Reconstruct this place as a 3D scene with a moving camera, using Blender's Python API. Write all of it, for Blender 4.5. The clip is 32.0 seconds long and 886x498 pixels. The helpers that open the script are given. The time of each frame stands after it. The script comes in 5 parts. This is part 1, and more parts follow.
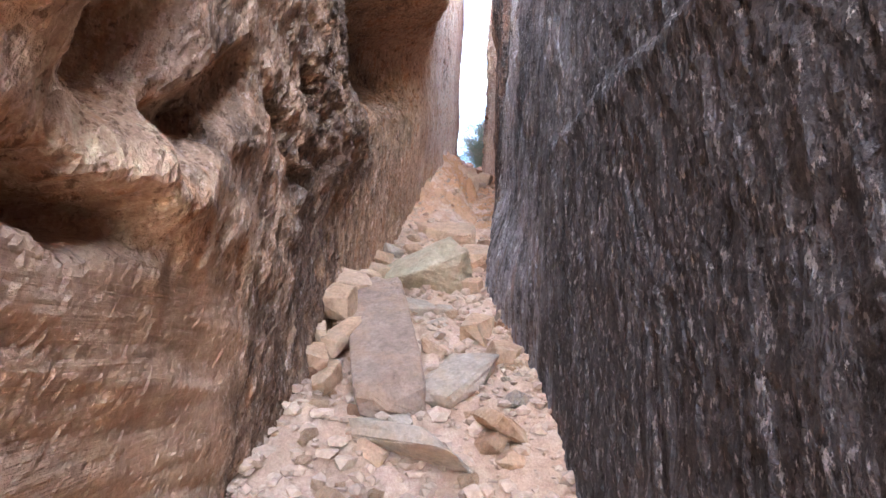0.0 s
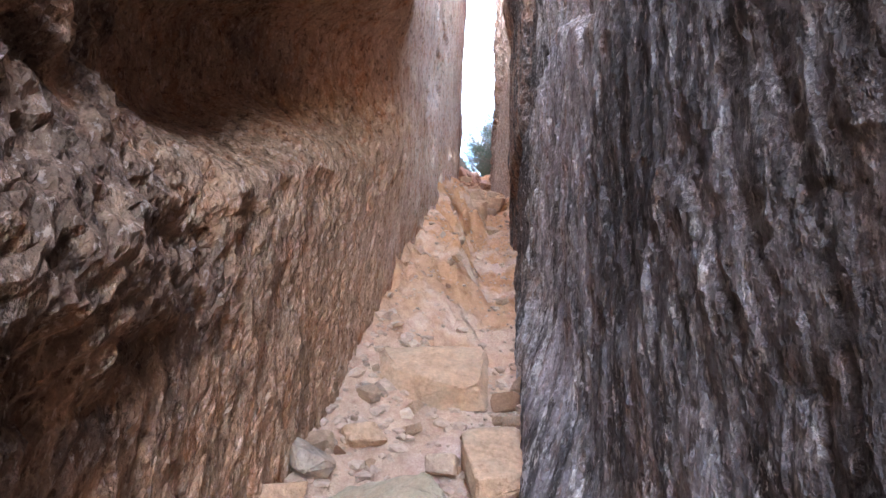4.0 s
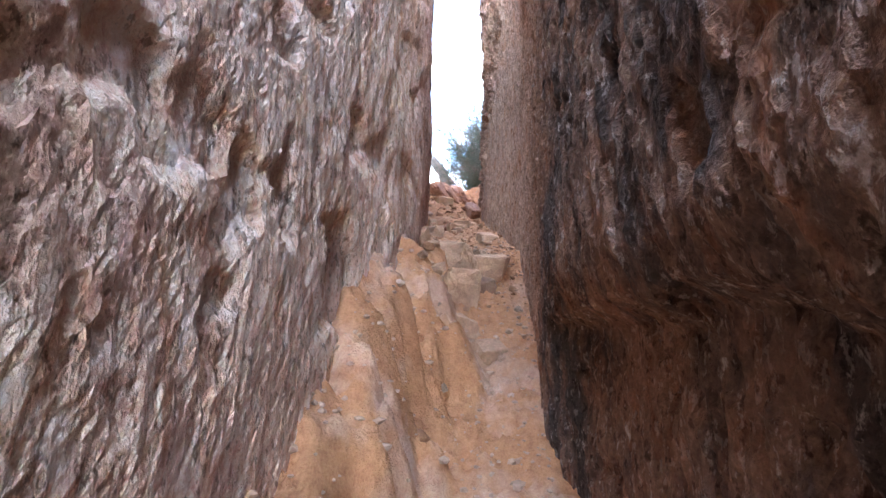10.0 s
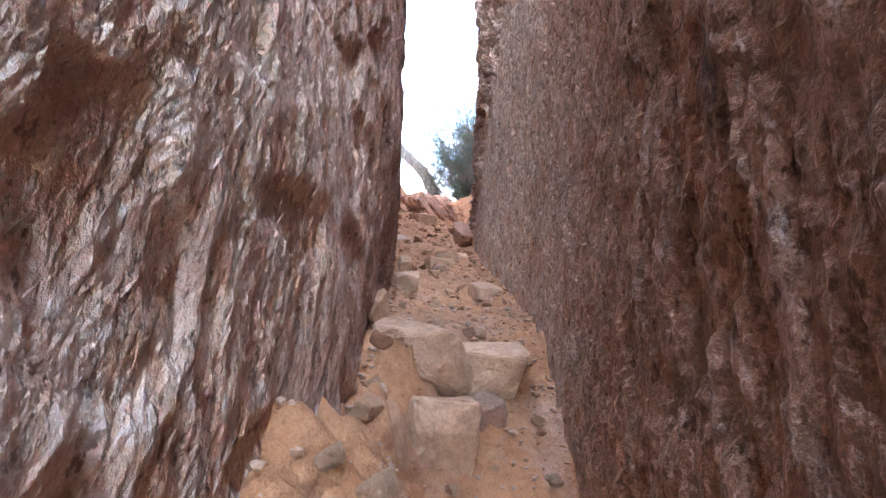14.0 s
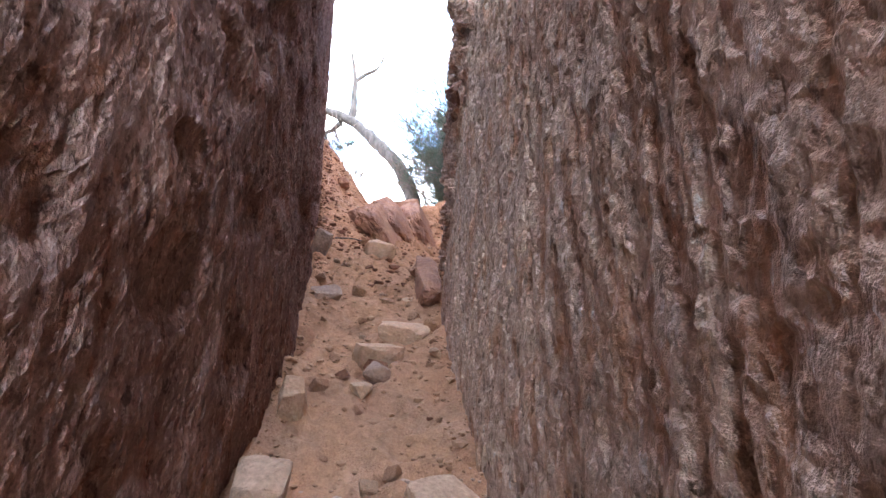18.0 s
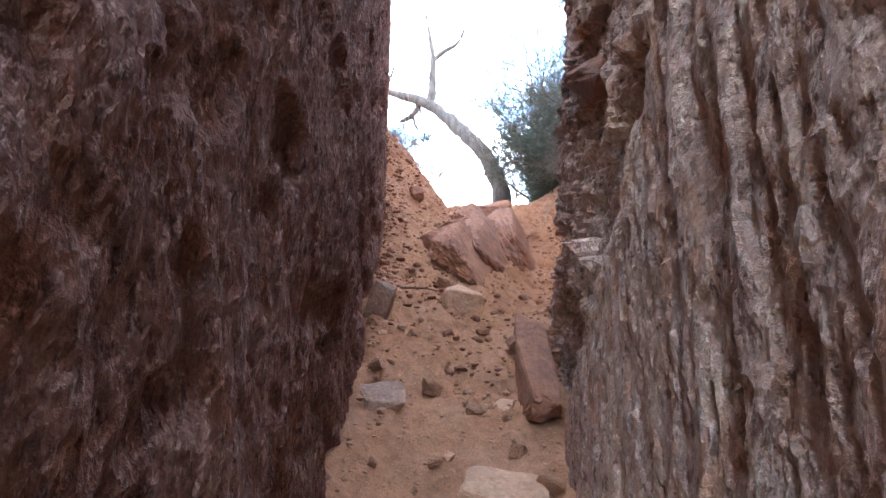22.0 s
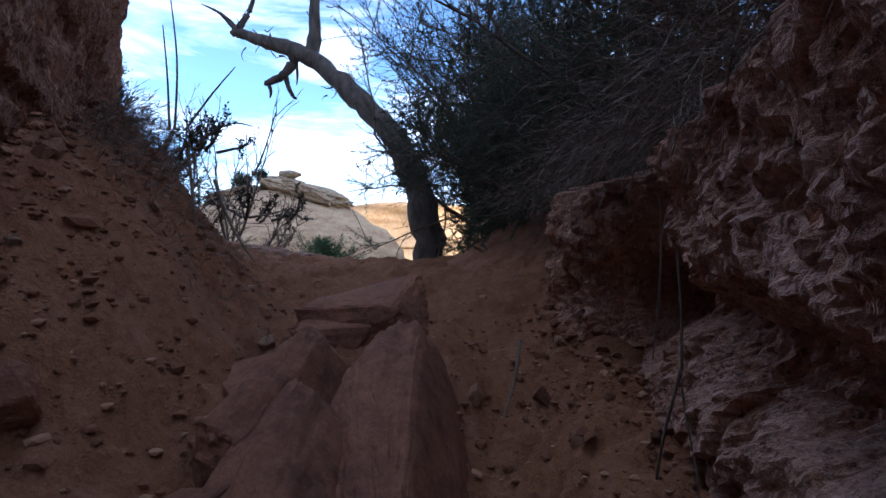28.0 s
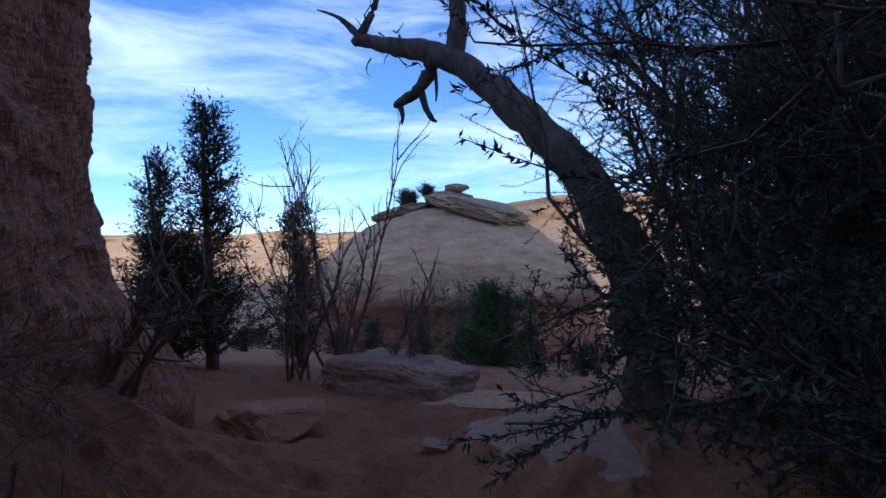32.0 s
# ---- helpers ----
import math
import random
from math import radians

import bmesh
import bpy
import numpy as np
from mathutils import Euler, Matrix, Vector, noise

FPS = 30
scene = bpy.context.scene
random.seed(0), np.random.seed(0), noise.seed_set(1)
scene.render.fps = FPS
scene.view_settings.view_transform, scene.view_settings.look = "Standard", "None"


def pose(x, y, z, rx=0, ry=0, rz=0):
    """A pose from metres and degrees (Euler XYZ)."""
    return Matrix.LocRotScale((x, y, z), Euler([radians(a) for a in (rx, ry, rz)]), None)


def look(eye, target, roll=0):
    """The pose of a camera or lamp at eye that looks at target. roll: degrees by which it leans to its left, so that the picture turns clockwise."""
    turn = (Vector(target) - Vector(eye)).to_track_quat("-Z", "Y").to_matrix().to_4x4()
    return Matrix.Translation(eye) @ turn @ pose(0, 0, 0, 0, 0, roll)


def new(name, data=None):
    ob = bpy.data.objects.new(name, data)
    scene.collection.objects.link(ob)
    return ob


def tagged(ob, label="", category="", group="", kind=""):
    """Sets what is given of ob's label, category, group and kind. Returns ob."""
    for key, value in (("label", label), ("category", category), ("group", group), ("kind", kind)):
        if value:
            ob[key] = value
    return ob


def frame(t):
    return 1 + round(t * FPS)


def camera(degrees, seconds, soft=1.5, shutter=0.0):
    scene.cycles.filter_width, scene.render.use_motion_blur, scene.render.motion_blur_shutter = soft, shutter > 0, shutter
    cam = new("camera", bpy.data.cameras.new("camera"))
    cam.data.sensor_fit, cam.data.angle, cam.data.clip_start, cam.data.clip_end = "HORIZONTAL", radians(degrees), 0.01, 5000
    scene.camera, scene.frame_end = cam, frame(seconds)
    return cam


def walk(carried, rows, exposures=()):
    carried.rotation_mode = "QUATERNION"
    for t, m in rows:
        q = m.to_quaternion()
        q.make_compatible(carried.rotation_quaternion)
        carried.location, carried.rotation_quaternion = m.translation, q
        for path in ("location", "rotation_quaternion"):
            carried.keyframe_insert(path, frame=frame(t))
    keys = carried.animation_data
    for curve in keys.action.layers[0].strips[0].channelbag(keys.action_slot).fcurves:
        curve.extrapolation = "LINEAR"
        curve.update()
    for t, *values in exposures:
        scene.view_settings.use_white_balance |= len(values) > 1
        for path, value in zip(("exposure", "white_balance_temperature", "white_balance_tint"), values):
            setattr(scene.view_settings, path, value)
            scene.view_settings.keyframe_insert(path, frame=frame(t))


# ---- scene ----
# camera: seconds, place, then yaw to the left, pitch and lean in degrees
cam = camera(82.0, 32.0)
PATH = [
    (0.0, -0.000, -0.000, 1.500, -0.58, 10.38, 3.06),
    (0.5, 0.006, 0.306, 1.666, -0.20, 10.25, 2.86),
    (1.0, 0.025, 0.510, 1.889, -0.13, 10.05, 2.71),
    (1.5, 0.017, 0.767, 1.974, -0.26, 10.11, 2.69),
    (2.0, -0.019, 1.000, 2.109, -0.80, 9.95, 2.63),
    (2.5, -0.042, 1.279, 2.164, -1.17, 10.04, 2.57),
    (3.0, -0.040, 1.537, 2.354, -1.27, 9.99, 1.83),
    (3.5, 0.010, 1.701, 2.505, -0.75, 9.86, 2.19),
    (5.5, 0.297, 3.120, 3.063, 2.92, 10.47, 1.77),
    (6.0, 0.271, 3.374, 3.238, 3.05, 10.42, 1.71),
    (6.5, 0.218, 3.577, 3.379, 2.67, 10.24, 1.90),
    (7.0, 0.150, 3.810, 3.492, 1.06, 10.12, 1.79),
    (7.5, 0.191, 4.119, 3.574, -1.09, 10.06, 1.51),
    (8.0, 0.262, 4.444, 3.765, -2.45, 9.92, 1.50),
    (8.5, 0.282, 4.712, 3.906, -2.38, 9.86, 1.43),
    (9.0, 0.292, 4.970, 4.033, -1.91, 9.85, 1.26),
    (9.5, 0.297, 5.206, 4.094, -1.49, 9.97, 1.11),
    (10.0, 0.336, 5.512, 4.175, -1.34, 9.92, 0.92),
    (10.5, 0.350, 5.803, 4.246, -1.28, 9.92, 0.88),
    (11.0, 0.355, 6.141, 4.354, -1.46, 10.13, 1.44),
    (11.5, 0.386, 6.419, 4.439, -1.52, 10.19, 1.50),
    (12.0, 0.420, 6.672, 4.538, -1.63, 10.21, 1.64),
    (12.5, 0.436, 6.911, 4.598, -1.58, 10.24, 1.61),
    (13.0, 0.442, 7.117, 4.748, -1.55, 10.25, 1.43),
    (13.5, 0.433, 7.262, 4.845, -2.21, 10.38, 1.00),
    (15.5, 0.694, 7.915, 5.248, -4.39, 8.16, 2.61),
    (16.0, 0.728, 8.266, 5.371, -4.88, 8.10, 1.88),
    (16.5, 0.723, 8.600, 5.552, -4.79, 8.06, 1.88),
    (17.0, 0.732, 8.831, 5.720, -4.58, 8.05, 1.65),
    (17.5, 0.790, 9.105, 5.787, -4.49, 8.16, 1.48),
    (18.0, 0.815, 9.326, 5.872, -4.12, 8.17, 1.49),
    (18.5, 0.806, 9.539, 5.971, -2.87, 8.05, 1.45),
    (19.0, 0.800, 9.618, 6.064, -0.61, 8.02, 1.63),
    (19.5, 0.794, 9.773, 6.090, 1.39, 8.05, 1.64),
    (20.0, 0.825, 9.991, 6.165, 2.67, 7.91, 1.17),
    (20.5, 0.850, 10.091, 6.321, 3.96, 7.89, 0.97),
    (21.0, 0.805, 10.236, 6.410, 4.89, 7.71, 0.82),
    (21.5, 0.763, 10.466, 6.520, 5.64, 6.77, 0.95),
    (22.0, 0.776, 10.671, 6.572, 5.81, 5.20, 0.91),
    (22.5, 0.773, 10.947, 6.653, 5.54, 3.98, 0.59),
    (23.0, 0.697, 11.180, 6.711, 5.58, 3.29, 0.71),
    (23.5, 0.663, 11.364, 6.787, 5.39, 2.94, 0.73),
    (24.0, 0.664, 11.644, 6.875, 4.3, 2.25, 0.83),
    (24.5, 0.640, 11.909, 6.950, 3.05, 2.05, 1.3),
    (26.5, 0.784, 13.440, 7.540, 0.39, 1.62, 0.78),
    (27.0, 0.902, 13.865, 7.706, -0.67, 1.62, 0.52),
    (27.5, 0.971, 14.153, 7.847, -1.09, 1.44, 0.11),
    (28.0, 1.042, 14.497, 7.954, -1.11, 1.23, -0.33),
    (28.5, 1.074, 14.779, 8.071, -0.96, 0.97, -0.77),
    (29.0, 1.078, 15.040, 8.189, -0.55, 0.71, -1.29),
    (29.5, 1.081, 15.194, 8.332, -0.23, 0.53, -1.05),
    (30.0, 1.158, 15.509, 8.434, 1.60, 0.40, -1.02),
    (30.5, 1.216, 15.946, 8.625, 5.12, 0.20, -0.54),
    (31.0, 1.196, 16.389, 8.803, 9.44, -0.01, -0.38),
    (31.5, 1.027, 16.829, 8.938, 14.11, -0.17, -0.33),
    (32.0, 0.794, 17.020, 9.028, 19.04, -0.07, -1.56),
]


def eye_pose(x, y, z, yaw, pitch, lean):
    ya, pi = radians(yaw), radians(pitch)
    ahead = Vector((-math.sin(ya) * math.cos(pi), math.cos(ya) * math.cos(pi), math.sin(pi)))
    return look((x, y, z), Vector((x, y, z)) + ahead, lean)


EXPOSURE = [(0.0, 5.1, 7500, 14), (14.0, 5.1, 7500, 14), (18.0, 4.85, 7500, 14), (22.0, 4.65, 7400, 14), (24.5, 4.45, 7000, 14), (26.5, 3.3, 6500, 16), (28.0, 1.25, 6200, 16), (29.0, 0.45, 6000, 15), (30.0, 0.2, 5600, 17), (32.0, 0.0, 5300, 20)]

walk(cam, [(t, eye_pose(*p)) for t, *p in PATH], EXPOSURE)

# ---------------------------------------------------------------- light
world = bpy.data.worlds.new("world")
scene.world = world
world.use_nodes = True
wt = world.node_tree
wt.nodes.clear()
SUN_ELEV, SUN_AZ = 11.5, 135.0          # degrees; azimuth clockwise from +y


def link(t, a, b):
    t.links.new(a, b)


def tex_noise(t, vec, scale, detail=4.0, rough=0.55, distort=0.0):
    n = t.nodes.new("ShaderNodeTexNoise")
    n.inputs["Scale"].default_value = scale
    n.inputs["Detail"].default_value = detail
    n.inputs["Roughness"].default_value = rough
    n.inputs["Distortion"].default_value = distort
    if vec is not None:
        link(t, vec, n.inputs["Vector"])
    return n.outputs["Fac"]


def mapping(t, vec, scale=(1, 1, 1), loc=(0, 0, 0), rot=(0, 0, 0)):
    n = t.nodes.new("ShaderNodeMapping")
    n.inputs["Scale"].default_value = scale
    n.inputs["Location"].default_value = loc
    n.inputs["Rotation"].default_value = rot
    link(t, vec, n.inputs["Vector"])
    return n.outputs["Vector"]


def ramp(t, fac, stops, mode="LINEAR"):
    n = t.nodes.new("ShaderNodeValToRGB")
    n.color_ramp.interpolation = mode
    e = n.color_ramp.elements
    while len(e) < len(stops):
        e.new(0.5)
    for el, (p, c) in zip(e, stops):
        el.position = p
        el.color = (*c, 1) if isinstance(c, tuple) else (c, c, c, 1)
    link(t, fac, n.inputs["Fac"])
    return n.outputs["Color"]


def mix(t, fac, a, b, blend="MIX"):
    n = t.nodes.new("ShaderNodeMix")
    n.data_type, n.blend_type = "RGBA", blend
    for sock, v in ((n.inputs[0], fac), (n.inputs[6], a), (n.inputs[7], b)):
        if isinstance(v, (int, float)):
            sock.default_value = v
        elif isinstance(v, tuple):
            sock.default_value = (*v, 1)
        else:
            link(t, v, sock)
    return n.outputs[2]


def calc(t, op, a, b=0.0):
    n = t.nodes.new("ShaderNodeMath")
    n.operation = op
    for sock, v in ((n.inputs[0], a), (n.inputs[1], b)):
        if isinstance(v, (int, float)):
            sock.default_value = v
        else:
            link(t, v, sock)
    return n.outputs[0]


def bump(t, height, strength, dist, normal=None):
    n = t.nodes.new("ShaderNodeBump")
    n.inputs["Strength"].default_value = strength
    n.inputs["Distance"].default_value = dist
    link(t, height, n.inputs["Height"])
    if normal is not None:
        link(t, normal, n.inputs["Normal"])
    return n.outputs["Normal"]


sky = wt.nodes.new("ShaderNodeTexSky")
sky.sky_type, sky.sun_disc = "NISHITA", False
sky.sun_elevation, sky.sun_rotation = radians(SUN_ELEV), radians(SUN_AZ)
sky.altitude, sky.air_density, sky.dust_density = 1200, 1.0, 0.3
coord = wt.nodes.new("ShaderNodeTexCoord").outputs["Generated"]
# thin streaks of high cloud
streak = tex_noise(wt, mapping(wt, coord, (1.6, 2.4, 9.0), rot=(0.12, 0.28, 0.3)), 1.5, 6, 0.62, 0.5)
patch = tex_noise(wt, mapping(wt, coord, (1.0, 1.0, 3.0), loc=(3.1, 0.4, 0)), 1.3, 3, 0.5)
cloud = ramp(wt, calc(wt, "ADD", calc(wt, "MULTIPLY", streak, 0.7), calc(wt, "MULTIPLY", patch, 0.3)), [(0.44, 0.0), (0.72, 0.7)])
blue = mix(wt, 1.0, sky.outputs["Color"], (0.72, 0.98, 1.3), "MULTIPLY")
cover = mix(wt, cloud, blue, (10.5, 11.6, 13.4))
back = wt.nodes.new("ShaderNodeBackground")
back.inputs["Strength"].default_value = 0.14
link(wt, cover, back.inputs["Color"])
out = wt.nodes.new("ShaderNodeOutputWorld")
link(wt, back.outputs[0], out.inputs["Surface"])

sun_data = bpy.data.lights.new("sun", "SUN")
sun_data.energy, sun_data.angle, sun_data.color = 4.0, radians(0.55), (1.0, 0.86, 0.68)
sun = new("sun", sun_data)
az, el = radians(SUN_AZ), radians(SUN_ELEV)
sun.matrix_world = look((0, 0, 60), Vector((0, 0, 60)) - Vector((math.sin(az) * math.cos(el), math.cos(az) * math.cos(el), math.sin(el))))


# ---------------------------------------------------------------- materials
def material(name, rough=0.9, spec=0.25):
    m = bpy.data.materials.new(name)
    m.use_nodes = True
    t = m.node_tree
    bsdf = t.nodes["Principled BSDF"]
    bsdf.inputs["Roughness"].default_value = rough
    bsdf.inputs["Specular IOR Level"].default_value = spec
    vec = t.nodes.new("ShaderNodeTexCoord").outputs["Object"]
    return m, t, bsdf, vec


def wall_material(name, base, coat, coat_amount, fleck, fleck_amount, slant, fleck_mix=0.5, bedded=False):
    """Layered sandstone: base colour and dark coating both vary along the slot, with upright streaks, flecks and grain."""
    m, t, bsdf, vec = material(name, 0.97, 0.06)
    sep = t.nodes.new("ShaderNodeSeparateXYZ")
    link(t, vec, sep.inputs[0])
    wob = calc(t, "MULTIPLY", calc(t, "SUBTRACT", tex_noise(t, vec, 0.9, 3), 0.5), 3.0)
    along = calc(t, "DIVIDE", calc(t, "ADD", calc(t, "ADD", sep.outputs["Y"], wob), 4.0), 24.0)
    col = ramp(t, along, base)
    up = mapping(t, vec, (6, 6, 2.6), rot=(slant, 0, 0))
    fine = mapping(t, vec, (20, 20, 11.0), rot=(slant, 0, 0))
    streaks = tex_noise(t, up, 1.4, 5, 0.62)
    flakes = tex_noise(t, fine, 1.5, 5, 0.7)
    big = tex_noise(t, mapping(t, vec, (1, 1, 0.7)), 0.8, 5, 0.65, 0.3)
    grain = tex_noise(t, vec, 90, 3, 0.75)
    push = t.nodes.new("ShaderNodeTexNoise")
    push.inputs["Scale"].default_value = 12.0
    push.inputs["Detail"].default_value = 4.0
    link(t, vec, push.inputs["Vector"])
    shove = t.nodes.new("ShaderNodeVectorMath")
    shove.operation = "SCALE"
    shove.inputs["Scale"].default_value = 0.025
    link(t, push.outputs["Color"], shove.inputs[0])
    warp = t.nodes.new("ShaderNodeVectorMath")
    warp.operation = "ADD"
    link(t, vec, warp.inputs[0])
    link(t, shove.outputs["Vector"], warp.inputs[1])

    def plates(scale):
        vor = t.nodes.new("ShaderNodeTexVoronoi")
        vor.inputs["Scale"].default_value = 1.0
        link(t, mapping(t, warp.outputs["Vector"], scale, rot=(slant, 0, 0)), vor.inputs["Vector"])
        tone = t.nodes.new("ShaderNodeSeparateColor")
        link(t, vor.outputs["Color"], tone.inputs[0])
        return tone.outputs[0], vor.outputs["Distance"]

    groove = tex_noise(t, mapping(t, vec, (40, 40, 7), rot=(slant, 0, 0)), 1.2, 4, 0.6)
    leaf = tex_noise(t, mapping(t, warp.outputs["Vector"], (14, 14, 5), rot=(slant, 0, 0)), 1.0, 4, 0.6)
    level = calc(t, "MULTIPLY", leaf, 8.0)
    step = calc(t, "ADD", calc(t, "FLOOR", level), ramp(t, calc(t, "FRACT", level), [(0.6, 0.0), (1.0, 1.0)]))
    chip, chip_d = plates((46, 46, 22))
    plate, plate_d = plates((17, 17, 7))
    # tonal change of the bare rock
    col = mix(t, 0.55, col, ramp(t, streaks, [(0.3, (0.36, 0.33, 0.33)), (0.7, (0.74, 0.68, 0.62))]), "OVERLAY")
    bare = col
    # bare warm rock where the thin outer sheets have fallen
    col = mix(t, calc(t, "MULTIPLY", ramp(t, leaf, [(0.36, 1.0), (0.48, 0.0)]), 0.6), col, mix(t, 1.0, col, (0.78, 0.52, 0.36), "MULTIPLY"))
    # dark coating in patches and runs
    runs = calc(t, "ADD", calc(t, "MULTIPLY", big, 0.55), calc(t, "MULTIPLY", streaks, 0.45))
    amount = ramp(t, along, coat_amount)
    mask = ramp(t, calc(t, "ADD", runs, calc(t, "SUBTRACT", amount, 0.5)), [(0.48, 0.0), (0.6, 1.0)])
    col = mix(t, calc(t, "MULTIPLY", mask, 0.92), col, coat)
    # pale flecks where the coating has flaked
    fm = calc(t, "ADD", calc(t, "ADD", calc(t, "MULTIPLY", flakes, 0.6), calc(t, "MULTIPLY", calc(t, "ADD", calc(t, "MULTIPLY", plate, 0.5), 0.25), 0.4)), calc(t, "SUBTRACT", ramp(t, along, fleck_amount), 0.5))
    col = mix(t, calc(t, "MULTIPLY", ramp(t, fm, [(0.58, 0.0), (0.63, 1.0)]), fleck_mix), col, fleck)
    col = mix(t, 0.4, col, ramp(t, flakes, [(0.3, 0.3), (0.68, 0.74)]), "OVERLAY")
    col = mix(t, 0.3, col, ramp(t, chip, [(0.0, 0.28), (1.0, 0.76)]), "OVERLAY")
    col = mix(t, 0.15, col, ramp(t, groove, [(0.3, 0.3), (0.62, 0.7)]), "OVERLAY")
    col = mix(t, 0.5, col, ramp(t, grain, [(0.25, 0.2), (0.75, 0.84)]), "OVERLAY")
    # small dark pits and pale crumbs
    pits = tex_noise(t, mapping(t, vec, (34, 34, 21), rot=(slant, 0, 0)), 1.0, 4, 0.7)
    crumbs = tex_noise(t, mapping(t, vec, (52, 52, 24), loc=(3, 1, 7), rot=(slant, 0, 0)), 1.0, 4, 0.7)
    col = mix(t, calc(t, "MULTIPLY", ramp(t, pits, [(0.38, 1.0), (0.44, 0.0)]), 0.75), col, mix(t, 1.0, col, (0.34, 0.3, 0.28), "MULTIPLY"))
    col = mix(t, calc(t, "MULTIPLY", ramp(t, crumbs, [(0.57, 0.0), (0.62, 1.0)]), 0.6), col, mix(t, 0.5, mix(t, 1.0, col, (1.7, 1.7, 1.75), "MULTIPLY"), fleck))
    if bedded:
        # smoother stone with level bedding lines low at the start
        lines = tex_noise(t, mapping(t, vec, (1.6, 1.6, 34), rot=(0.12, 0, 0)), 1.0, 5, 0.6, 0.4)
        edge = calc(t, "ADD", sep.outputs["Z"], calc(t, "MULTIPLY", calc(t, "SUBTRACT", big, 0.5), 0.5))
        area = calc(t, "MULTIPLY", ramp(t, calc(t, "DIVIDE", edge, 4.0), [(0.39, 1.0), (0.43, 0.0)]), ramp(t, along, [(0.225, 1.0), (0.25, 0.0)]))
        layer = mix(t, 0.5, mix(t, 0.45, bare, ramp(t, lines, [(0.3, 0.3), (0.7, 0.7)]), "OVERLAY"), ramp(t, grain, [(0.25, 0.3), (0.75, 0.7)]), "OVERLAY")
        col = mix(t, calc(t, "MULTIPLY", area, 0.85), col, layer)
    link(t, col, bsdf.inputs["Base Color"])
    h = calc(t, "ADD", calc(t, "MULTIPLY", calc(t, "ADD", pits, crumbs), 0.7), calc(t, "MULTIPLY", grain, 0.5))
    h = calc(t, "ADD", h, calc(t, "MULTIPLY", chip, 0.35))
    h = calc(t, "ADD", calc(t, "ADD", h, calc(t, "MULTIPLY", groove, 0.12)), calc(t, "MULTIPLY", step, 0.28))
    if bedded:
        keep = calc(t, "SUBTRACT", 1.0, calc(t, "MULTIPLY", area, 0.85))
        h = calc(t, "ADD", calc(t, "MULTIPLY", h, keep), calc(t, "MULTIPLY", calc(t, "ADD", calc(t, "MULTIPLY", lines, 1.6), calc(t, "MULTIPLY", grain, 0.4)), area))
    link(t, bump(t, h, 0.9, 0.014), bsdf.inputs["Normal"])
    return m


LEFT_ROCK = wall_material(
    "sandstone_left",
    # base is darkened at 0.33 for the hollow's shade, and falls darker past 0.56
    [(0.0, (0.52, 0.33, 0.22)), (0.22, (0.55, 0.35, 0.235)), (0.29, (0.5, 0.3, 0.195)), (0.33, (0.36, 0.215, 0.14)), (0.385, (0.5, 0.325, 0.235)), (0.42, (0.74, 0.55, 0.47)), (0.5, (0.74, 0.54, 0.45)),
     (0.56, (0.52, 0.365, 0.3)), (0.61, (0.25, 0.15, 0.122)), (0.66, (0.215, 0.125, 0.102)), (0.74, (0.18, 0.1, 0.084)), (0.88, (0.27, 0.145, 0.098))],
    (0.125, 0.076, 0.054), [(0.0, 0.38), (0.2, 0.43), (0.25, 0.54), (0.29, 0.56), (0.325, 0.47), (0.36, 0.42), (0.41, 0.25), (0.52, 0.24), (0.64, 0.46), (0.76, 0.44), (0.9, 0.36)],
    (0.6, 0.46, 0.39), [(0.0, 0.36), (0.25, 0.4), (0.4, 0.39), (0.6, 0.4), (0.9, 0.34)], 0.2, 0.45, True)
RIGHT_ROCK = wall_material(
    "sandstone_right",
    [(0.0, (0.12, 0.113, 0.118)), (0.2, (0.17, 0.16, 0.165)), (0.26, (0.21, 0.198, 0.203)), (0.32, (0.42, 0.36, 0.36)), (0.375, (0.4, 0.355, 0.335)), (0.41, (0.32, 0.2, 0.15)), (0.47, (0.3, 0.18, 0.13)),
     (0.53, (0.37, 0.24, 0.18)), (0.6, (0.47, 0.335, 0.265)), (0.67, (0.52, 0.38, 0.305)), (0.715, (0.34, 0.225, 0.185)), (0.755, (0.23, 0.15, 0.13)), (0.8, (0.4, 0.26, 0.21)), (0.86, (0.42, 0.26, 0.195)), (0.92, (0.38, 0.22, 0.15))],
    (0.065, 0.055, 0.053), [(0.0, 0.7), (0.2, 0.66), (0.24, 0.58), (0.31, 0.5), (0.36, 0.5), (0.41, 0.55), (0.47, 0.545), (0.52, 0.47), (0.57, 0.4), (0.67, 0.32), (0.72, 0.46), (0.76, 0.44), (0.8, 0.3), (0.92, 0.3)],
    (0.56, 0.49, 0.45), [(0.0, 0.36), (0.25, 0.38), (0.28, 0.46), (0.34, 0.545), (0.38, 0.52), (0.41, 0.44), (0.5, 0.44), (0.6, 0.44), (0.68, 0.44), (0.8, 0.36)], -0.12, 0.7)


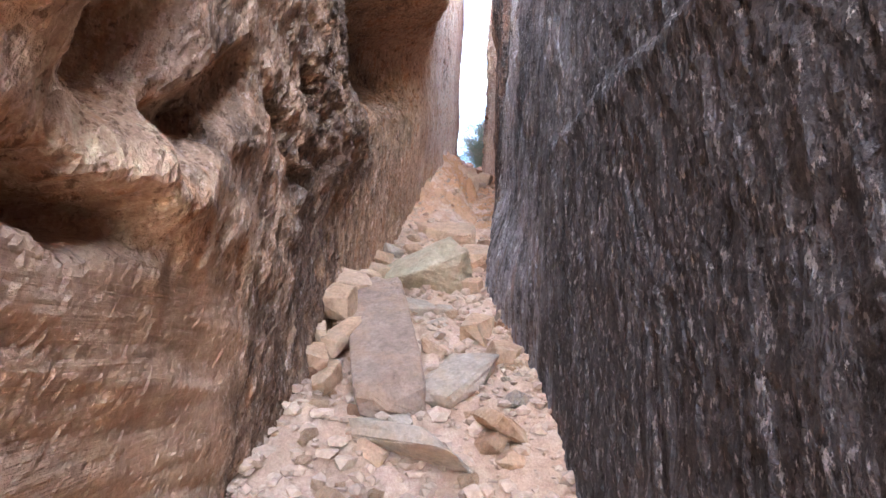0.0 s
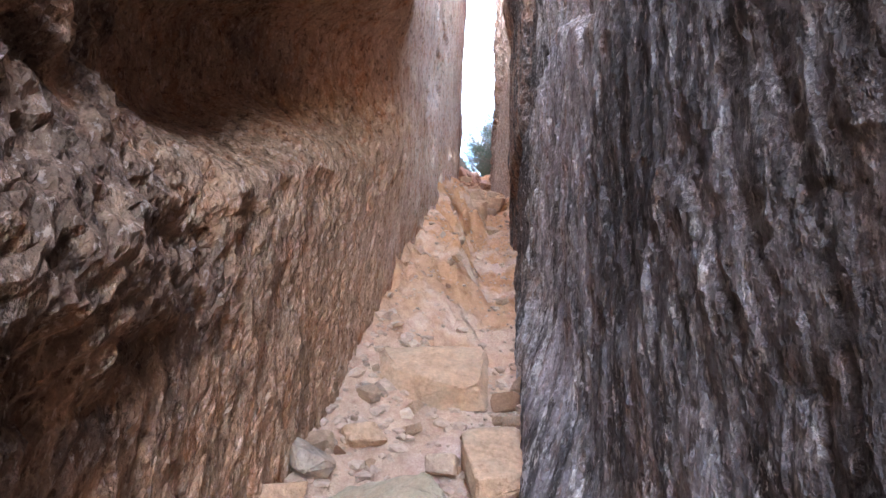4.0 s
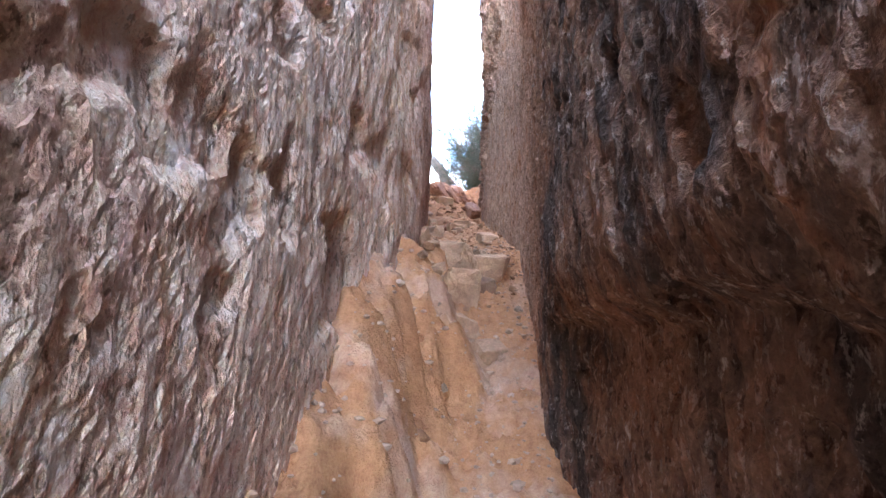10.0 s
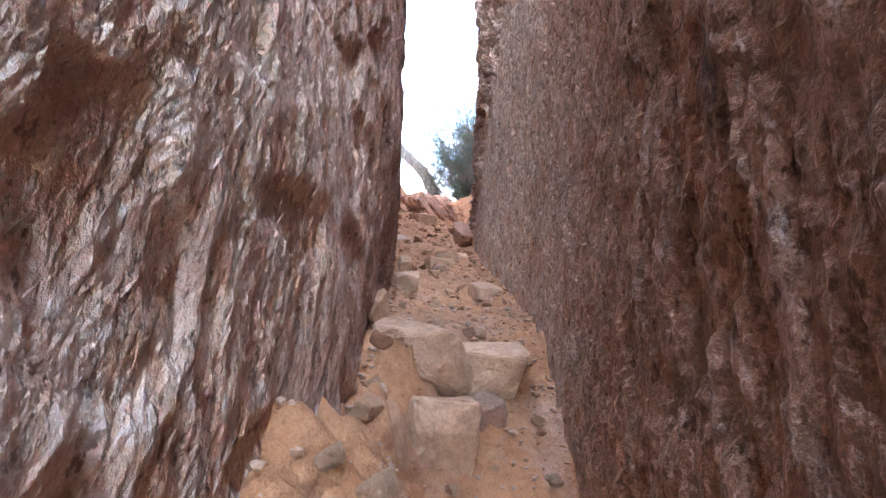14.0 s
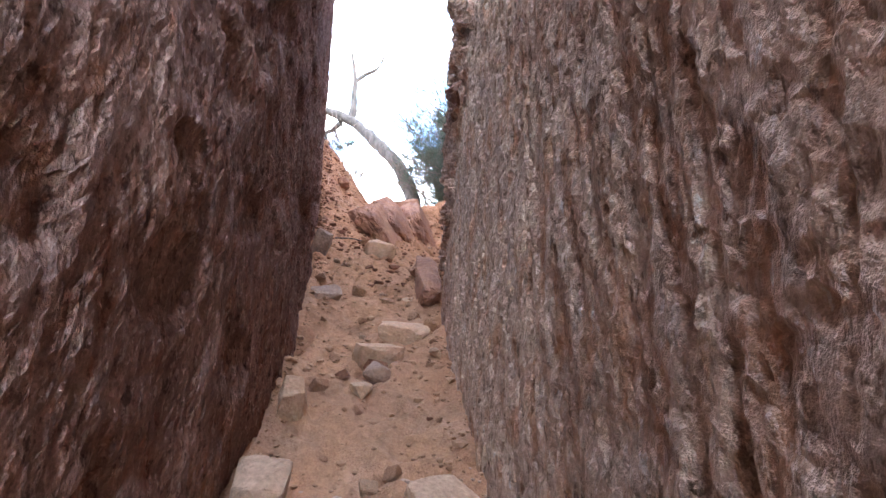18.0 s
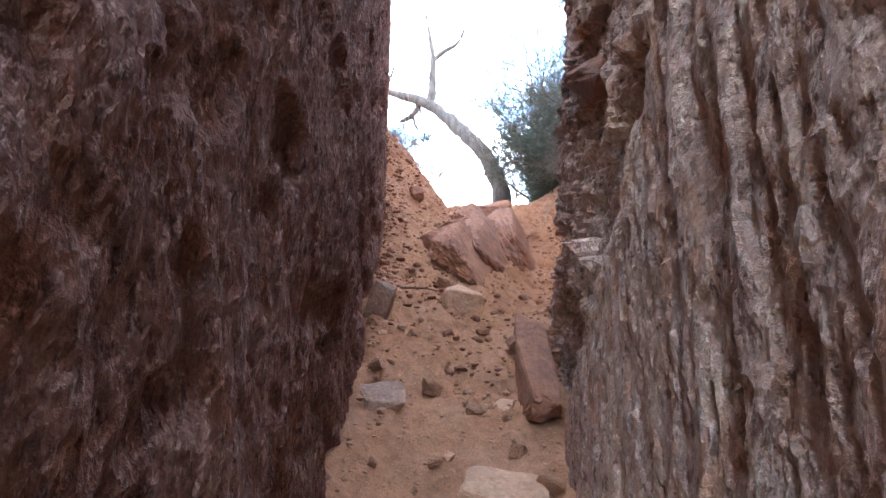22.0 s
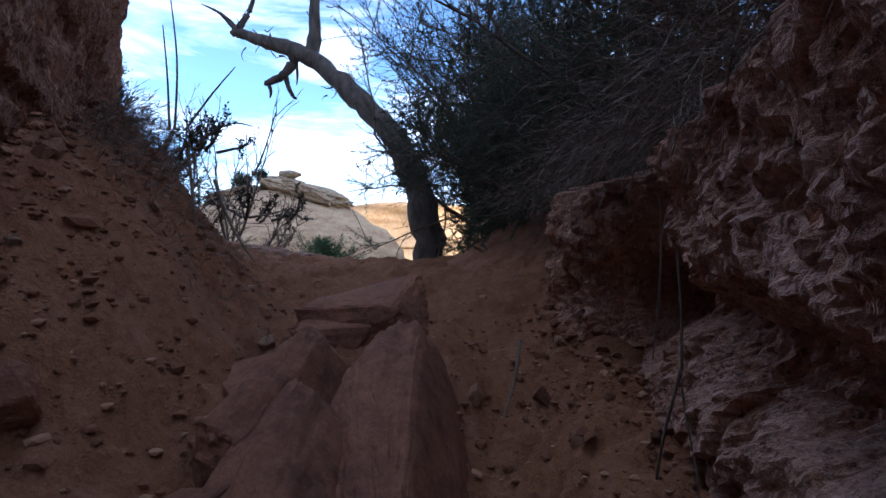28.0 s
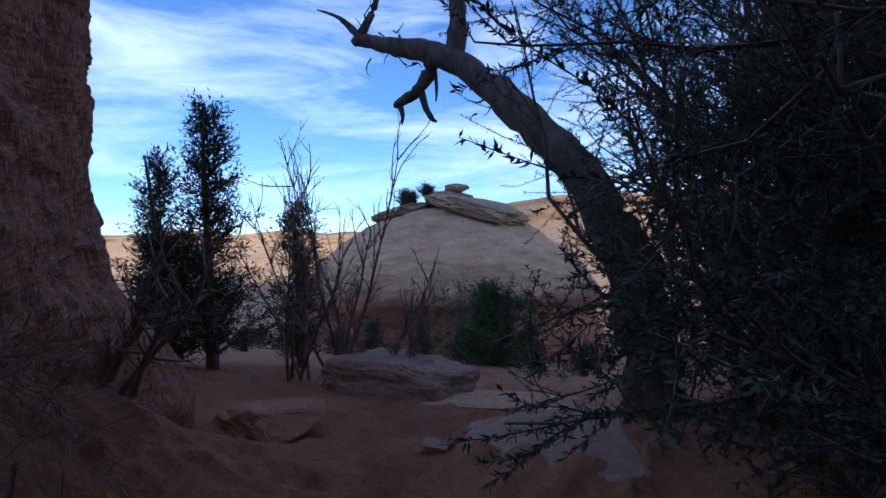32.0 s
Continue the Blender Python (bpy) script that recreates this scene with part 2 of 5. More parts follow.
def dirt_material():
    m, t, bsdf, vec = material("red_dirt", 0.95, 0.15)
    sep = t.nodes.new("ShaderNodeSeparateXYZ")
    link(t, vec, sep.inputs[0])
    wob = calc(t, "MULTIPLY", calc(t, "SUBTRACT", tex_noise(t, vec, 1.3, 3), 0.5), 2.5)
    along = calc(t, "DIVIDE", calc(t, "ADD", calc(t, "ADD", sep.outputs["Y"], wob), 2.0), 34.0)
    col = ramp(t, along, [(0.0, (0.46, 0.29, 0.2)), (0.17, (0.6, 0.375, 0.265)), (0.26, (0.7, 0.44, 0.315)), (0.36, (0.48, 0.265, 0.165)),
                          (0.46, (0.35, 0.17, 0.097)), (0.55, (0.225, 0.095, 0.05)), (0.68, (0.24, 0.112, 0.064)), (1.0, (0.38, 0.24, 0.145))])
    pale = tex_noise(t, vec, 3.2, 5, 0.6, 0.6)
    col = mix(t, calc(t, "MULTIPLY", ramp(t, pale, [(0.5, 0.0), (0.68, 1.0)]), ramp(t, along, [(0.3, 0.55), (0.42, 0.1)])), col, (0.68, 0.47, 0.385))
    warm = calc(t, "MULTIPLY", ramp(t, tex_noise(t, mapping(t, vec, loc=(4, 2, 1)), 1.7, 4, 0.6), [(0.4, 0.0), (0.5, 1.0)]), ramp(t, along, [(0.18, 0.0), (0.23, 0.9), (0.31, 0.85), (0.4, 0.2)]))
    col = mix(t, warm, col, (0.56, 0.265, 0.13))
    clod = tex_noise(t, vec, 22, 5, 0.65)
    grit = tex_noise(t, vec, 120, 3, 0.7)
    col = mix(t, 0.5, col, ramp(t, clod, [(0.3, 0.3), (0.7, 0.7)]), "OVERLAY")
    col = mix(t, 0.35, col, ramp(t, grit, [(0.3, 0.25), (0.7, 0.75)]), "OVERLAY")
    link(t, col, bsdf.inputs["Base Color"])
    nrm = bump(t, calc(t, "ADD", clod, calc(t, "MULTIPLY", grit, 0.35)), 0.9, 0.026)
    link(t, nrm, bsdf.inputs["Normal"])
    return m


def stone_material(name, a, b, grain_scale=60.0, rough=0.9, dust=(0.46, 0.3, 0.2)):
    """Broken stone in two tones, varied from piece to piece."""
    m, t, bsdf, vec = material(name, rough, 0.25)
    rnd = t.nodes.new("ShaderNodeObjectInfo").outputs["Random"]
    n1 = tex_noise(t, vec, 5.0, 5, 0.6, 0.4)
    n2 = tex_noise(t, vec, grain_scale, 4, 0.7)
    col = mix(t, ramp(t, n1, [(0.35, 0.0), (0.65, 1.0)]), a, b)
    col = mix(t, 0.3, col, ramp(t, rnd, [(0.0, 0.3), (1.0, 0.7)]), "OVERLAY")
    n3 = tex_noise(t, vec, 14.0, 5, 0.7)
    col = mix(t, 0.5, col, ramp(t, n3, [(0.3, 0.24), (0.7, 0.74)]), "OVERLAY")
    col = mix(t, calc(t, "MULTIPLY", ramp(t, tex_noise(t, mapping(t, vec, loc=(7, 3, 2)), 7.0, 5, 0.65), [(0.47, 0.0), (0.6, 1.0)]), 0.6), col, dust)
    col = mix(t, 0.4, col, ramp(t, n2, [(0.3, 0.28), (0.7, 0.72)]), "OVERLAY")
    link(t, col, bsdf.inputs["Base Color"])
    nrm = bump(t, calc(t, "ADD", calc(t, "ADD", n1, calc(t, "MULTIPLY", n3, 0.8)), calc(t, "MULTIPLY", n2, 0.3)), 0.9, 0.02)
    link(t, nrm, bsdf.inputs["Normal"])
    return m


DIRT = dirt_material()
STONE_TAN = stone_material("stone_tan", (0.52, 0.305, 0.19), (0.44, 0.25, 0.155))
STONE_OLIVE = stone_material("stone_olive", (0.37, 0.285, 0.185), (0.43, 0.32, 0.22))
STONE_GREY = stone_material("stone_grey", (0.46, 0.34, 0.265), (0.38, 0.275, 0.21))
STONE_RED = stone_material("stone_red", (0.31, 0.135, 0.078), (0.2, 0.088, 0.056), dust=(0.31, 0.14, 0.076))
STONE_BROWN = stone_material("stone_brown", (0.36, 0.235, 0.175), (0.29, 0.18, 0.135), dust=(0.4, 0.23, 0.15))
STONE_CLOD = stone_material("stone_clod", (0.42, 0.21, 0.125), (0.34, 0.17, 0.1), dust=(0.4, 0.2, 0.115))
STONE_PALE = stone_material("stone_pale", (0.58, 0.365, 0.245), (0.5, 0.305, 0.2))


# ---------------------------------------------------------------- shape helpers
def _hash(ix, iy, iz, seed):
    h = (ix * 374761393 + iy * 668265263 + iz * 2147483647 + seed * 1274126177) & 0xFFFFFFFF
    h = ((h ^ (h >> 13)) * 1103515245) & 0xFFFFFFFF
    h = ((h ^ (h >> 15)) * 2246822519) & 0xFFFFFFFF
    return ((h ^ (h >> 16)) & 0xFFFFFF) / float(0xFFFFFF)


def vnoise(x, y, z=0.0, seed=0):
    """Smooth value noise in 0..1 on arrays."""
    x, y, z = np.broadcast_arrays(np.asarray(x, float), np.asarray(y, float), np.asarray(z, float))
    ix, iy, iz = (np.floor(v).astype(np.int64) for v in (x, y, z))
    fx, fy, fz = x - ix, y - iy, z - iz
    fx, fy, fz = (f * f * (3 - 2 * f) for f in (fx, fy, fz))
    r = 0.0
    for dx in (0, 1):
        for dy in (0, 1):
            for dz in (0, 1):
                w = (fx if dx else 1 - fx) * (fy if dy else 1 - fy) * (fz if dz else 1 - fz)
                r = r + w * _hash(ix + dx, iy + dy, iz + dz, seed)
    return r


def fbm(x, y, z=0.0, seed=0, octaves=4, gain=0.5):
    r, a, s, f = 0.0, 1.0, 0.0, 1.0
    for o in range(octaves):
        r = r + a * vnoise(np.asarray(x) * f, np.asarray(y) * f, np.asarray(z) * f, seed + 17 * o)
        s, a, f = s + a, a * gain, f * 2.03
    return r / s


def cells(u, v, seed=0, tilt=0.0):
    """Random level of the nearest of scattered points: plates with sharp borders, each tipped its own way. Also the distance to that point."""
    iu, iv = np.floor(u).astype(np.int64), np.floor(v).astype(np.int64)
    best, level = np.full(np.shape(u), 9.0), np.zeros(np.shape(u))
    for du in (-1, 0, 1):
        for dv in (-1, 0, 1):
            cu, cv = iu + du, iv + dv
            one = cu * 0
            ou, ov = cu + _hash(cu, cv, one + 1, seed) - u, cv + _hash(cu, cv, one + 2, seed) - v
            d = np.hypot(ou, ov)
            near = d < best
            own = _hash(cu, cv, one + 3, seed)
            if tilt:
                own = own + tilt * ((_hash(cu, cv, one + 4, seed) - 0.5) * ou + (_hash(cu, cv, one + 5, seed) - 0.3) * ov)
            level = np.where(near, own, level)
            best = np.where(near, d, best)
    return level, best


def smooth(a, b, v):
    k = np.clip((v - a) / (b - a), 0, 1)
    return k * k * (3 - 2 * k)


def mesh_np(name, verts, faces, mat, shade=True):
    verts, faces = np.asarray(verts, np.float32), np.asarray(faces, np.int32)
    me = bpy.data.meshes.new(name)
    k = faces.shape[1]
    me.vertices.add(len(verts))
    me.vertices.foreach_set("co", verts.ravel())
    me.loops.add(faces.size)
    me.loops.foreach_set("vertex_index", faces.ravel())
    me.polygons.add(len(faces))
    me.polygons.foreach_set("loop_start", np.arange(0, faces.size, k, dtype=np.int32))
    me.polygons.foreach_set("use_smooth", np.full(len(faces), shade))
    me.update(calc_edges=True)
    me.validate()
    me.materials.append(mat)
    return me


def grid_faces(n, m, flip=False):
    i, j = np.meshgrid(np.arange(n - 1), np.arange(m - 1), indexing="ij")
    a = (i * m + j).ravel()
    f = np.stack([a, a + m, a + m + 1, a + 1], 1)
    return f[:, ::-1] if flip else f


# ---------------------------------------------------------------- plan of the slot
FLOOR_Y = [-6, 0, 1, 2, 3.2, 3.6, 4.0, 4.5, 5.5, 6.5, 7.5, 8.6, 9.3, 9.7, 10.1, 11.1, 11.8, 12.3, 13.0, 13.5, 14.0, 14.6, 15.0, 15.6, 16.4, 17.3, 18.1, 19.0, 20.5, 22, 25, 28, 34, 60, 120, 900]
FLOOR_Z = [-2.6, 0.1, 0.55, 1.07, 1.7, 1.88, 2.1, 2.33, 2.72, 3.1, 3.5, 3.98, 4.22, 4.5, 4.85, 5.25, 5.43, 5.58, 5.88, 6.1, 6.32, 6.52, 6.68, 6.94, 7.25, 7.6, 7.85, 7.95, 7.85, 7.55, 7.0, 6.4, 5.6, 4.5, 4.0, 4.0]
LEFT_PLAN = [(-1.0, -7), (-0.75, -3), (-0.62, 0), (-0.6, 1.2), (-0.58, 2.2), (-0.54, 3.2), (-0.42, 4.0), (-0.24, 4.7), (-0.15, 5.5), (-0.07, 6.4), (0.0, 7.2),
             (0.11, 8.0), (0.2, 9.0), (0.28, 10.0), (0.31, 10.8), (0.28, 11.4), (0.23, 12.2), (0.12, 13.2), (0.0, 14.0), (-0.15, 14.9), (-0.36, 15.6),
             (-0.5, 16.4), (-0.72, 17.3), (-1.22, 18.2), (-1.75, 18.95), (-2.6, 19.4), (-4.5, 19.8), (-8.0, 19.8), (-15, 18.5)]
RIGHT_PLAN = [(0.75, -7), (0.62, -3), (0.57, 0), (0.54, 1.2), (0.49, 2.2), (0.47, 2.9), (0.5, 3.5), (0.55, 3.95), (0.61, 4.3), (0.62, 5.0), (0.69, 6.0), (0.77, 7.0),
              (0.86, 8.0), (1.03, 8.9), (1.12, 9.8), (1.14, 10.5), (1.1, 11.4), (1.07, 12.2), (1.06, 13.0), (1.2, 13.8), (1.48, 14.5), (1.74, 15.2), (1.86, 15.8),
              # the run out to x = 28 only carries the added sun-blocking cliff
              (1.97, 16.4), (1.7, 16.95), (1.74, 17.3), (2.3, 17.9), (3.6, 18.5), (7.0, 18.8), (14, 18.2), (28, 16.5)]


def plan_curve(points, step):
    """Evenly stepped rounded curve through plan points."""
    p = np.array(points, float)
    d = np.r_[0, np.cumsum(np.hypot(*np.diff(p, axis=0).T))]
    s = np.arange(0, d[-1], step)
    x, y = np.interp(s, d, p[:, 0]), np.interp(s, d, p[:, 1])
    k = max(3, int(0.5 / step)) | 1
    ker = np.hanning(k + 2)[1:-1]
    ker /= ker.sum()
    pad = k // 2
    x = np.convolve(np.pad(x, pad, "reflect", reflect_type="odd"), ker, "valid")
    y = np.convolve(np.pad(y, pad, "reflect", reflect_type="odd"), ker, "valid")
    tx, ty = np.gradient(x), np.gradient(y)
    n = np.hypot(tx, ty)
    return s, x, y, tx / n, ty / n


def left_x(y):
    p = np.array(LEFT_PLAN)
    return np.interp(y, p[:24, 1], p[:24, 0])


def right_x(y):
    p = np.array(RIGHT_PLAN)
    q = p[:25]
    return np.interp(y, q[:, 1], q[:, 0])


def floor_z(x, y):
    """Height of the ground."""
    x, y = np.asarray(x, float), np.asarray(y, float)
    z = np.interp(y, FLOOR_Y, FLOOR_Z)
    lx, rx = left_x(y), right_x(y)
    inside = smooth(-7, -6, y) * (1 - smooth(17.5, 19.5, y))
    fl, fr = np.clip(x - lx, 0, 3), np.clip(rx - x, 0, 3)
    # rubble banked against the walls
    z = z + inside * (0.10 * np.exp(-fl / 0.16) + 0.07 * np.exp(-fr / 0.14))
    # earth bank against the left wall
    top = np.interp(y, [4.3, 5.2, 5.9, 6.5, 7.1, 7.5, 7.8, 8.2, 8.6, 9.1, 9.7, 10.2], [0, 0.3, 0.5, 0.6, 0.6, 0.62, 0.72, 0.62, 0.6, 0.42, 0.28, 0.0])
    edge = np.interp(y, [4.1, 6.0, 7.0, 7.7, 8.5, 10], [0.5, 0.42, 0.26, 0.24, 0.3, 0.25]) + 0.34 * (fbm(x * 3.5, y * 3.5, 0, 5, 4) - 0.5)
    z = z + 0.93 * top * (1 + 0.7 * (fbm(x * 4, y * 4, 0, 6, 3) - 0.5)) * (1 - smooth(edge * 0.4, edge * 1.4, fl + 0.22 * (fbm(x * 5, y * 5, 0, 8, 3) - 0.5) + 0.1 * (fbm(x * 14, y * 14, 0, 7, 3) - 0.5)))
    z = z + 0.09 * smooth(0.05, 0.3, top) * (0.5 - np.abs(fbm(x * 8, y * 8, 0, 11, 4, 0.6) - 0.5) * 3)
    # slope of loose earth up to the end of the left wall
    z = z + np.interp(y, [13.2, 14.5, 15.6, 16.5, 17.6, 19.2], [0, 0.25, 0.66, 1.1, 1.05, 0.1]) * (1 - smooth(0.0, 1.15, x - lx)) ** 1.2
    # worn gully beside the red slabs
    z = z - np.interp(y, [14.2, 15.2, 16.6, 17.5], [0, 0.24, 0.3, 0]) * np.exp(-((x - np.interp(y, [14, 15.5, 17.3], [1.0, 1.2, 1.42])) / 0.24) ** 2)
    # debris under the right alcove
    z = z + np.interp(y, [13.6, 15, 16.8, 18], [0, 0.1, 0.1, 0]) * np.exp(-fr / 0.35)
    out_r = smooth(17.2, 18.5, y) * smooth(1.0, 2.6, x) * (1 - smooth(22, 27, y))
    z = z + 0.75 * out_r
    n = fbm(x * 2.2, y * 2.2, 0, 3, 4) - 0.5
    n2 = fbm(x * 11, y * 11, 0, 9, 3) - 0.5
    near = np.exp(-np.clip(np.abs(y - 9) - 12, 0, None) / 8)
    lump = np.abs(fbm(x * 7, y * 7, 0, 13, 4, 0.6) - 0.5) * 2
    clod, gap = cells(x * 9 + 3 * n, y * 9 + 3 * n2, 15)
    z = z + near * (0.15 * n + 0.07 * n2 + 0.07 * (0.35 - lump) + 0.04 * (clod - 0.5) * smooth(0.42, 0.6, fbm(x * 1.7, y * 1.7, 0, 19, 3) + 0.12 * smooth(13.5, 15, y)))
    far = smooth(40, 120, np.hypot(x, y))
    return z + far * 6 * (fbm(x / 60, y / 60, 0, 21, 3) - 0.5) + (1 - near) * 0.5 * (fbm(x / 4, y / 4, 0, 23, 4) - 0.5)


def build_ground():
    def axis(fine, coarse):
        return np.unique(np.round(np.r_[fine, coarse], 4))
    g = np.geomspace(1, 900, 34)
    xs = axis(np.arange(-1.0, 2.6, 0.025), np.r_[-1 - g * 1.0, np.arange(-6, -1, 0.25), np.arange(2.6, 8, 0.3), 2.6 + g])
    ys = axis(np.arange(-1.0, 19.0, 0.025), np.r_[-1 - g, np.arange(19, 36, 0.12), 36 + g])
    X, Y = np.meshgrid(xs, ys, indexing="ij")
    Z = floor_z(X, Y)
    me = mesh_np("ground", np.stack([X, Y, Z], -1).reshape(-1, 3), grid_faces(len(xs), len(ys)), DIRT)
    return tagged(new("ground", me), "reddish sandy dirt and rubble rising through the slot", "ground", kind="structure")


def dents(s, z, spots):
    """Hollows (positive depth) and bulges at places (along, height, half width, half height, depth, slant)."""
    r = 0.0
    for s0, z0, a, b, depth, sl in spots:
        u = (s - s0 - sl * (z - z0)) / a
        v = (z - z0) / b
        r = r - depth * np.exp(-(u * u + v * v) ** 1.5)
    return r


def build_wall(name, plan, side, mat, tops, relief, backs, label, step=0.018):
    """side: +1 where the slot lies on the +x side of the wall, -1 where it lies on the other."""
    s, x, y, tx, ty = plan_curve(plan, step)
    # closer columns where the path runs beside the wall
    pace = np.where((y > -0.2) & (y < 17.3), 0.0125, 0.06)
    fine = [0.0]
    while fine[-1] < s[-1]:
        fine.append(fine[-1] + float(np.interp(fine[-1], s, pace)))
    fine = np.array(fine[:-1])
    x, y, tx, ty = (np.interp(fine, s, v) for v in (x, y, tx, ty))
    s = fine
    base = np.interp(y, FLOOR_Y, FLOOR_Z)
    h = np.r_[np.arange(-0.3, 0.1, 0.05), np.arange(0.1, 2.4, 0.0155), np.arange(2.4, 3.0, 0.03), 3.0 + np.cumsum(np.linspace(0.04, 0.24, 24))]
    ends = np.interp(y, *tops) - base
    H = np.where(h[None] <= 3.0, h[None], 3.0 + (h[None] - 3.0) / (h[-1] - 3.0) * np.maximum(ends[:, None] - 3.0, 0.3))
    # rows past the brink run back over the top
    over = np.maximum(H - ends[:, None] + 0.1 * fbm(np.repeat(y[:, None], len(h), 1) * 3, 0, 0, 33, 3), 0)
    H = H - 0.7 * over
    Z = base[:, None] + H
    Yg = np.repeat(y[:, None], len(h), 1)
    d = relief(Yg, Z, H, s[:, None]) - 1.1 * over
    X = x[:, None] + side * ty[:, None] * d
    Y = y[:, None] - side * tx[:, None] * d
    # uneven spacing, so that the chips have no grain
    jit = np.random.default_rng(len(plan)).uniform(-0.0045, 0.0045, (2, *X.shape)) * ((h > 0.15) & (h < 2.6))[None, None]
    V = np.stack([X + tx[:, None] * jit[0], Y + ty[:, None] * jit[0], Z + jit[1]], -1)
    # the top of the cliff, with any added sun-blocking rise, running back from the edge
    rows = []
    for k, (off, up) in enumerate(backs):
        wob = 0.25 * off * (fbm(y * 0.7, k * 3.0, 0, 31, 3) - 0.5)
        rows.append(np.stack([X[:, -1] - side * ty * (off + wob), Y[:, -1] + side * tx * (off + wob) * 0.4, Z[:, -1] + up + wob * 0.5], -1)[:, None])
    V = np.concatenate([V, *rows], 1)
    quads = grid_faces(V.shape[0], V.shape[1], side < 0)
    me = mesh_np(name, V.reshape(-1, 3), np.concatenate([quads[:, [0, 1, 2]], quads[:, [0, 2, 3]]]), mat, False)
    return tagged(new(name, me), label, "rock wall", kind="structure")


def sheets(f, n, soft=0.3):
    """Smooth field broken into flat sheets with ragged steps between them."""
    k = np.floor(f * n)
    return (k + smooth(1 - soft, 1.0, f * n - k)) / n - 0.5


def flaky(y, z, seed, lean, strength, flutes=0.0):
    """Ragged upright sheets, small chips and shallow grooves of weathered sandstone."""
    u = y + lean * z
    w = fbm(y * 5, z * 5, 0, seed + 5, 3) - 0.5
    f1 = sheets(fbm(u * 5.5 + w * 0.7, z * 2.4 + w * 0.7, 0, seed, 5, 0.62), 9)
    f2 = sheets(fbm(u * 24 + w, z * 7.0 + w, 1, seed + 1, 4, 0.66), 7)
    long_f = sheets(fbm(u * 24 + w * 0.4, z * 1.3, 2, seed + 2, 4, 0.62), 8)
    crack = smooth(0.035, 0.0, np.abs(fbm(u * 9 + w * 0.6, z * 0.9, 3, seed + 3, 3) - 0.5))
    r3, d3 = cells(u * 24 + w * 2.5, z * 10 + w * 2, seed + 2, 0.7)
    rub = fbm(y * 3, z * 2, 0, seed + 9, 3) - 0.5
    sheet = (1 - flutes) * (0.035 * f1 + 0.055 * f2) + flutes * (0.015 * f1 + 0.03 * f2 + 0.055 * long_f)
    return strength * (sheet - 0.012 * crack + 0.009 * (r3 - 0.5) + 0.02 * rub)


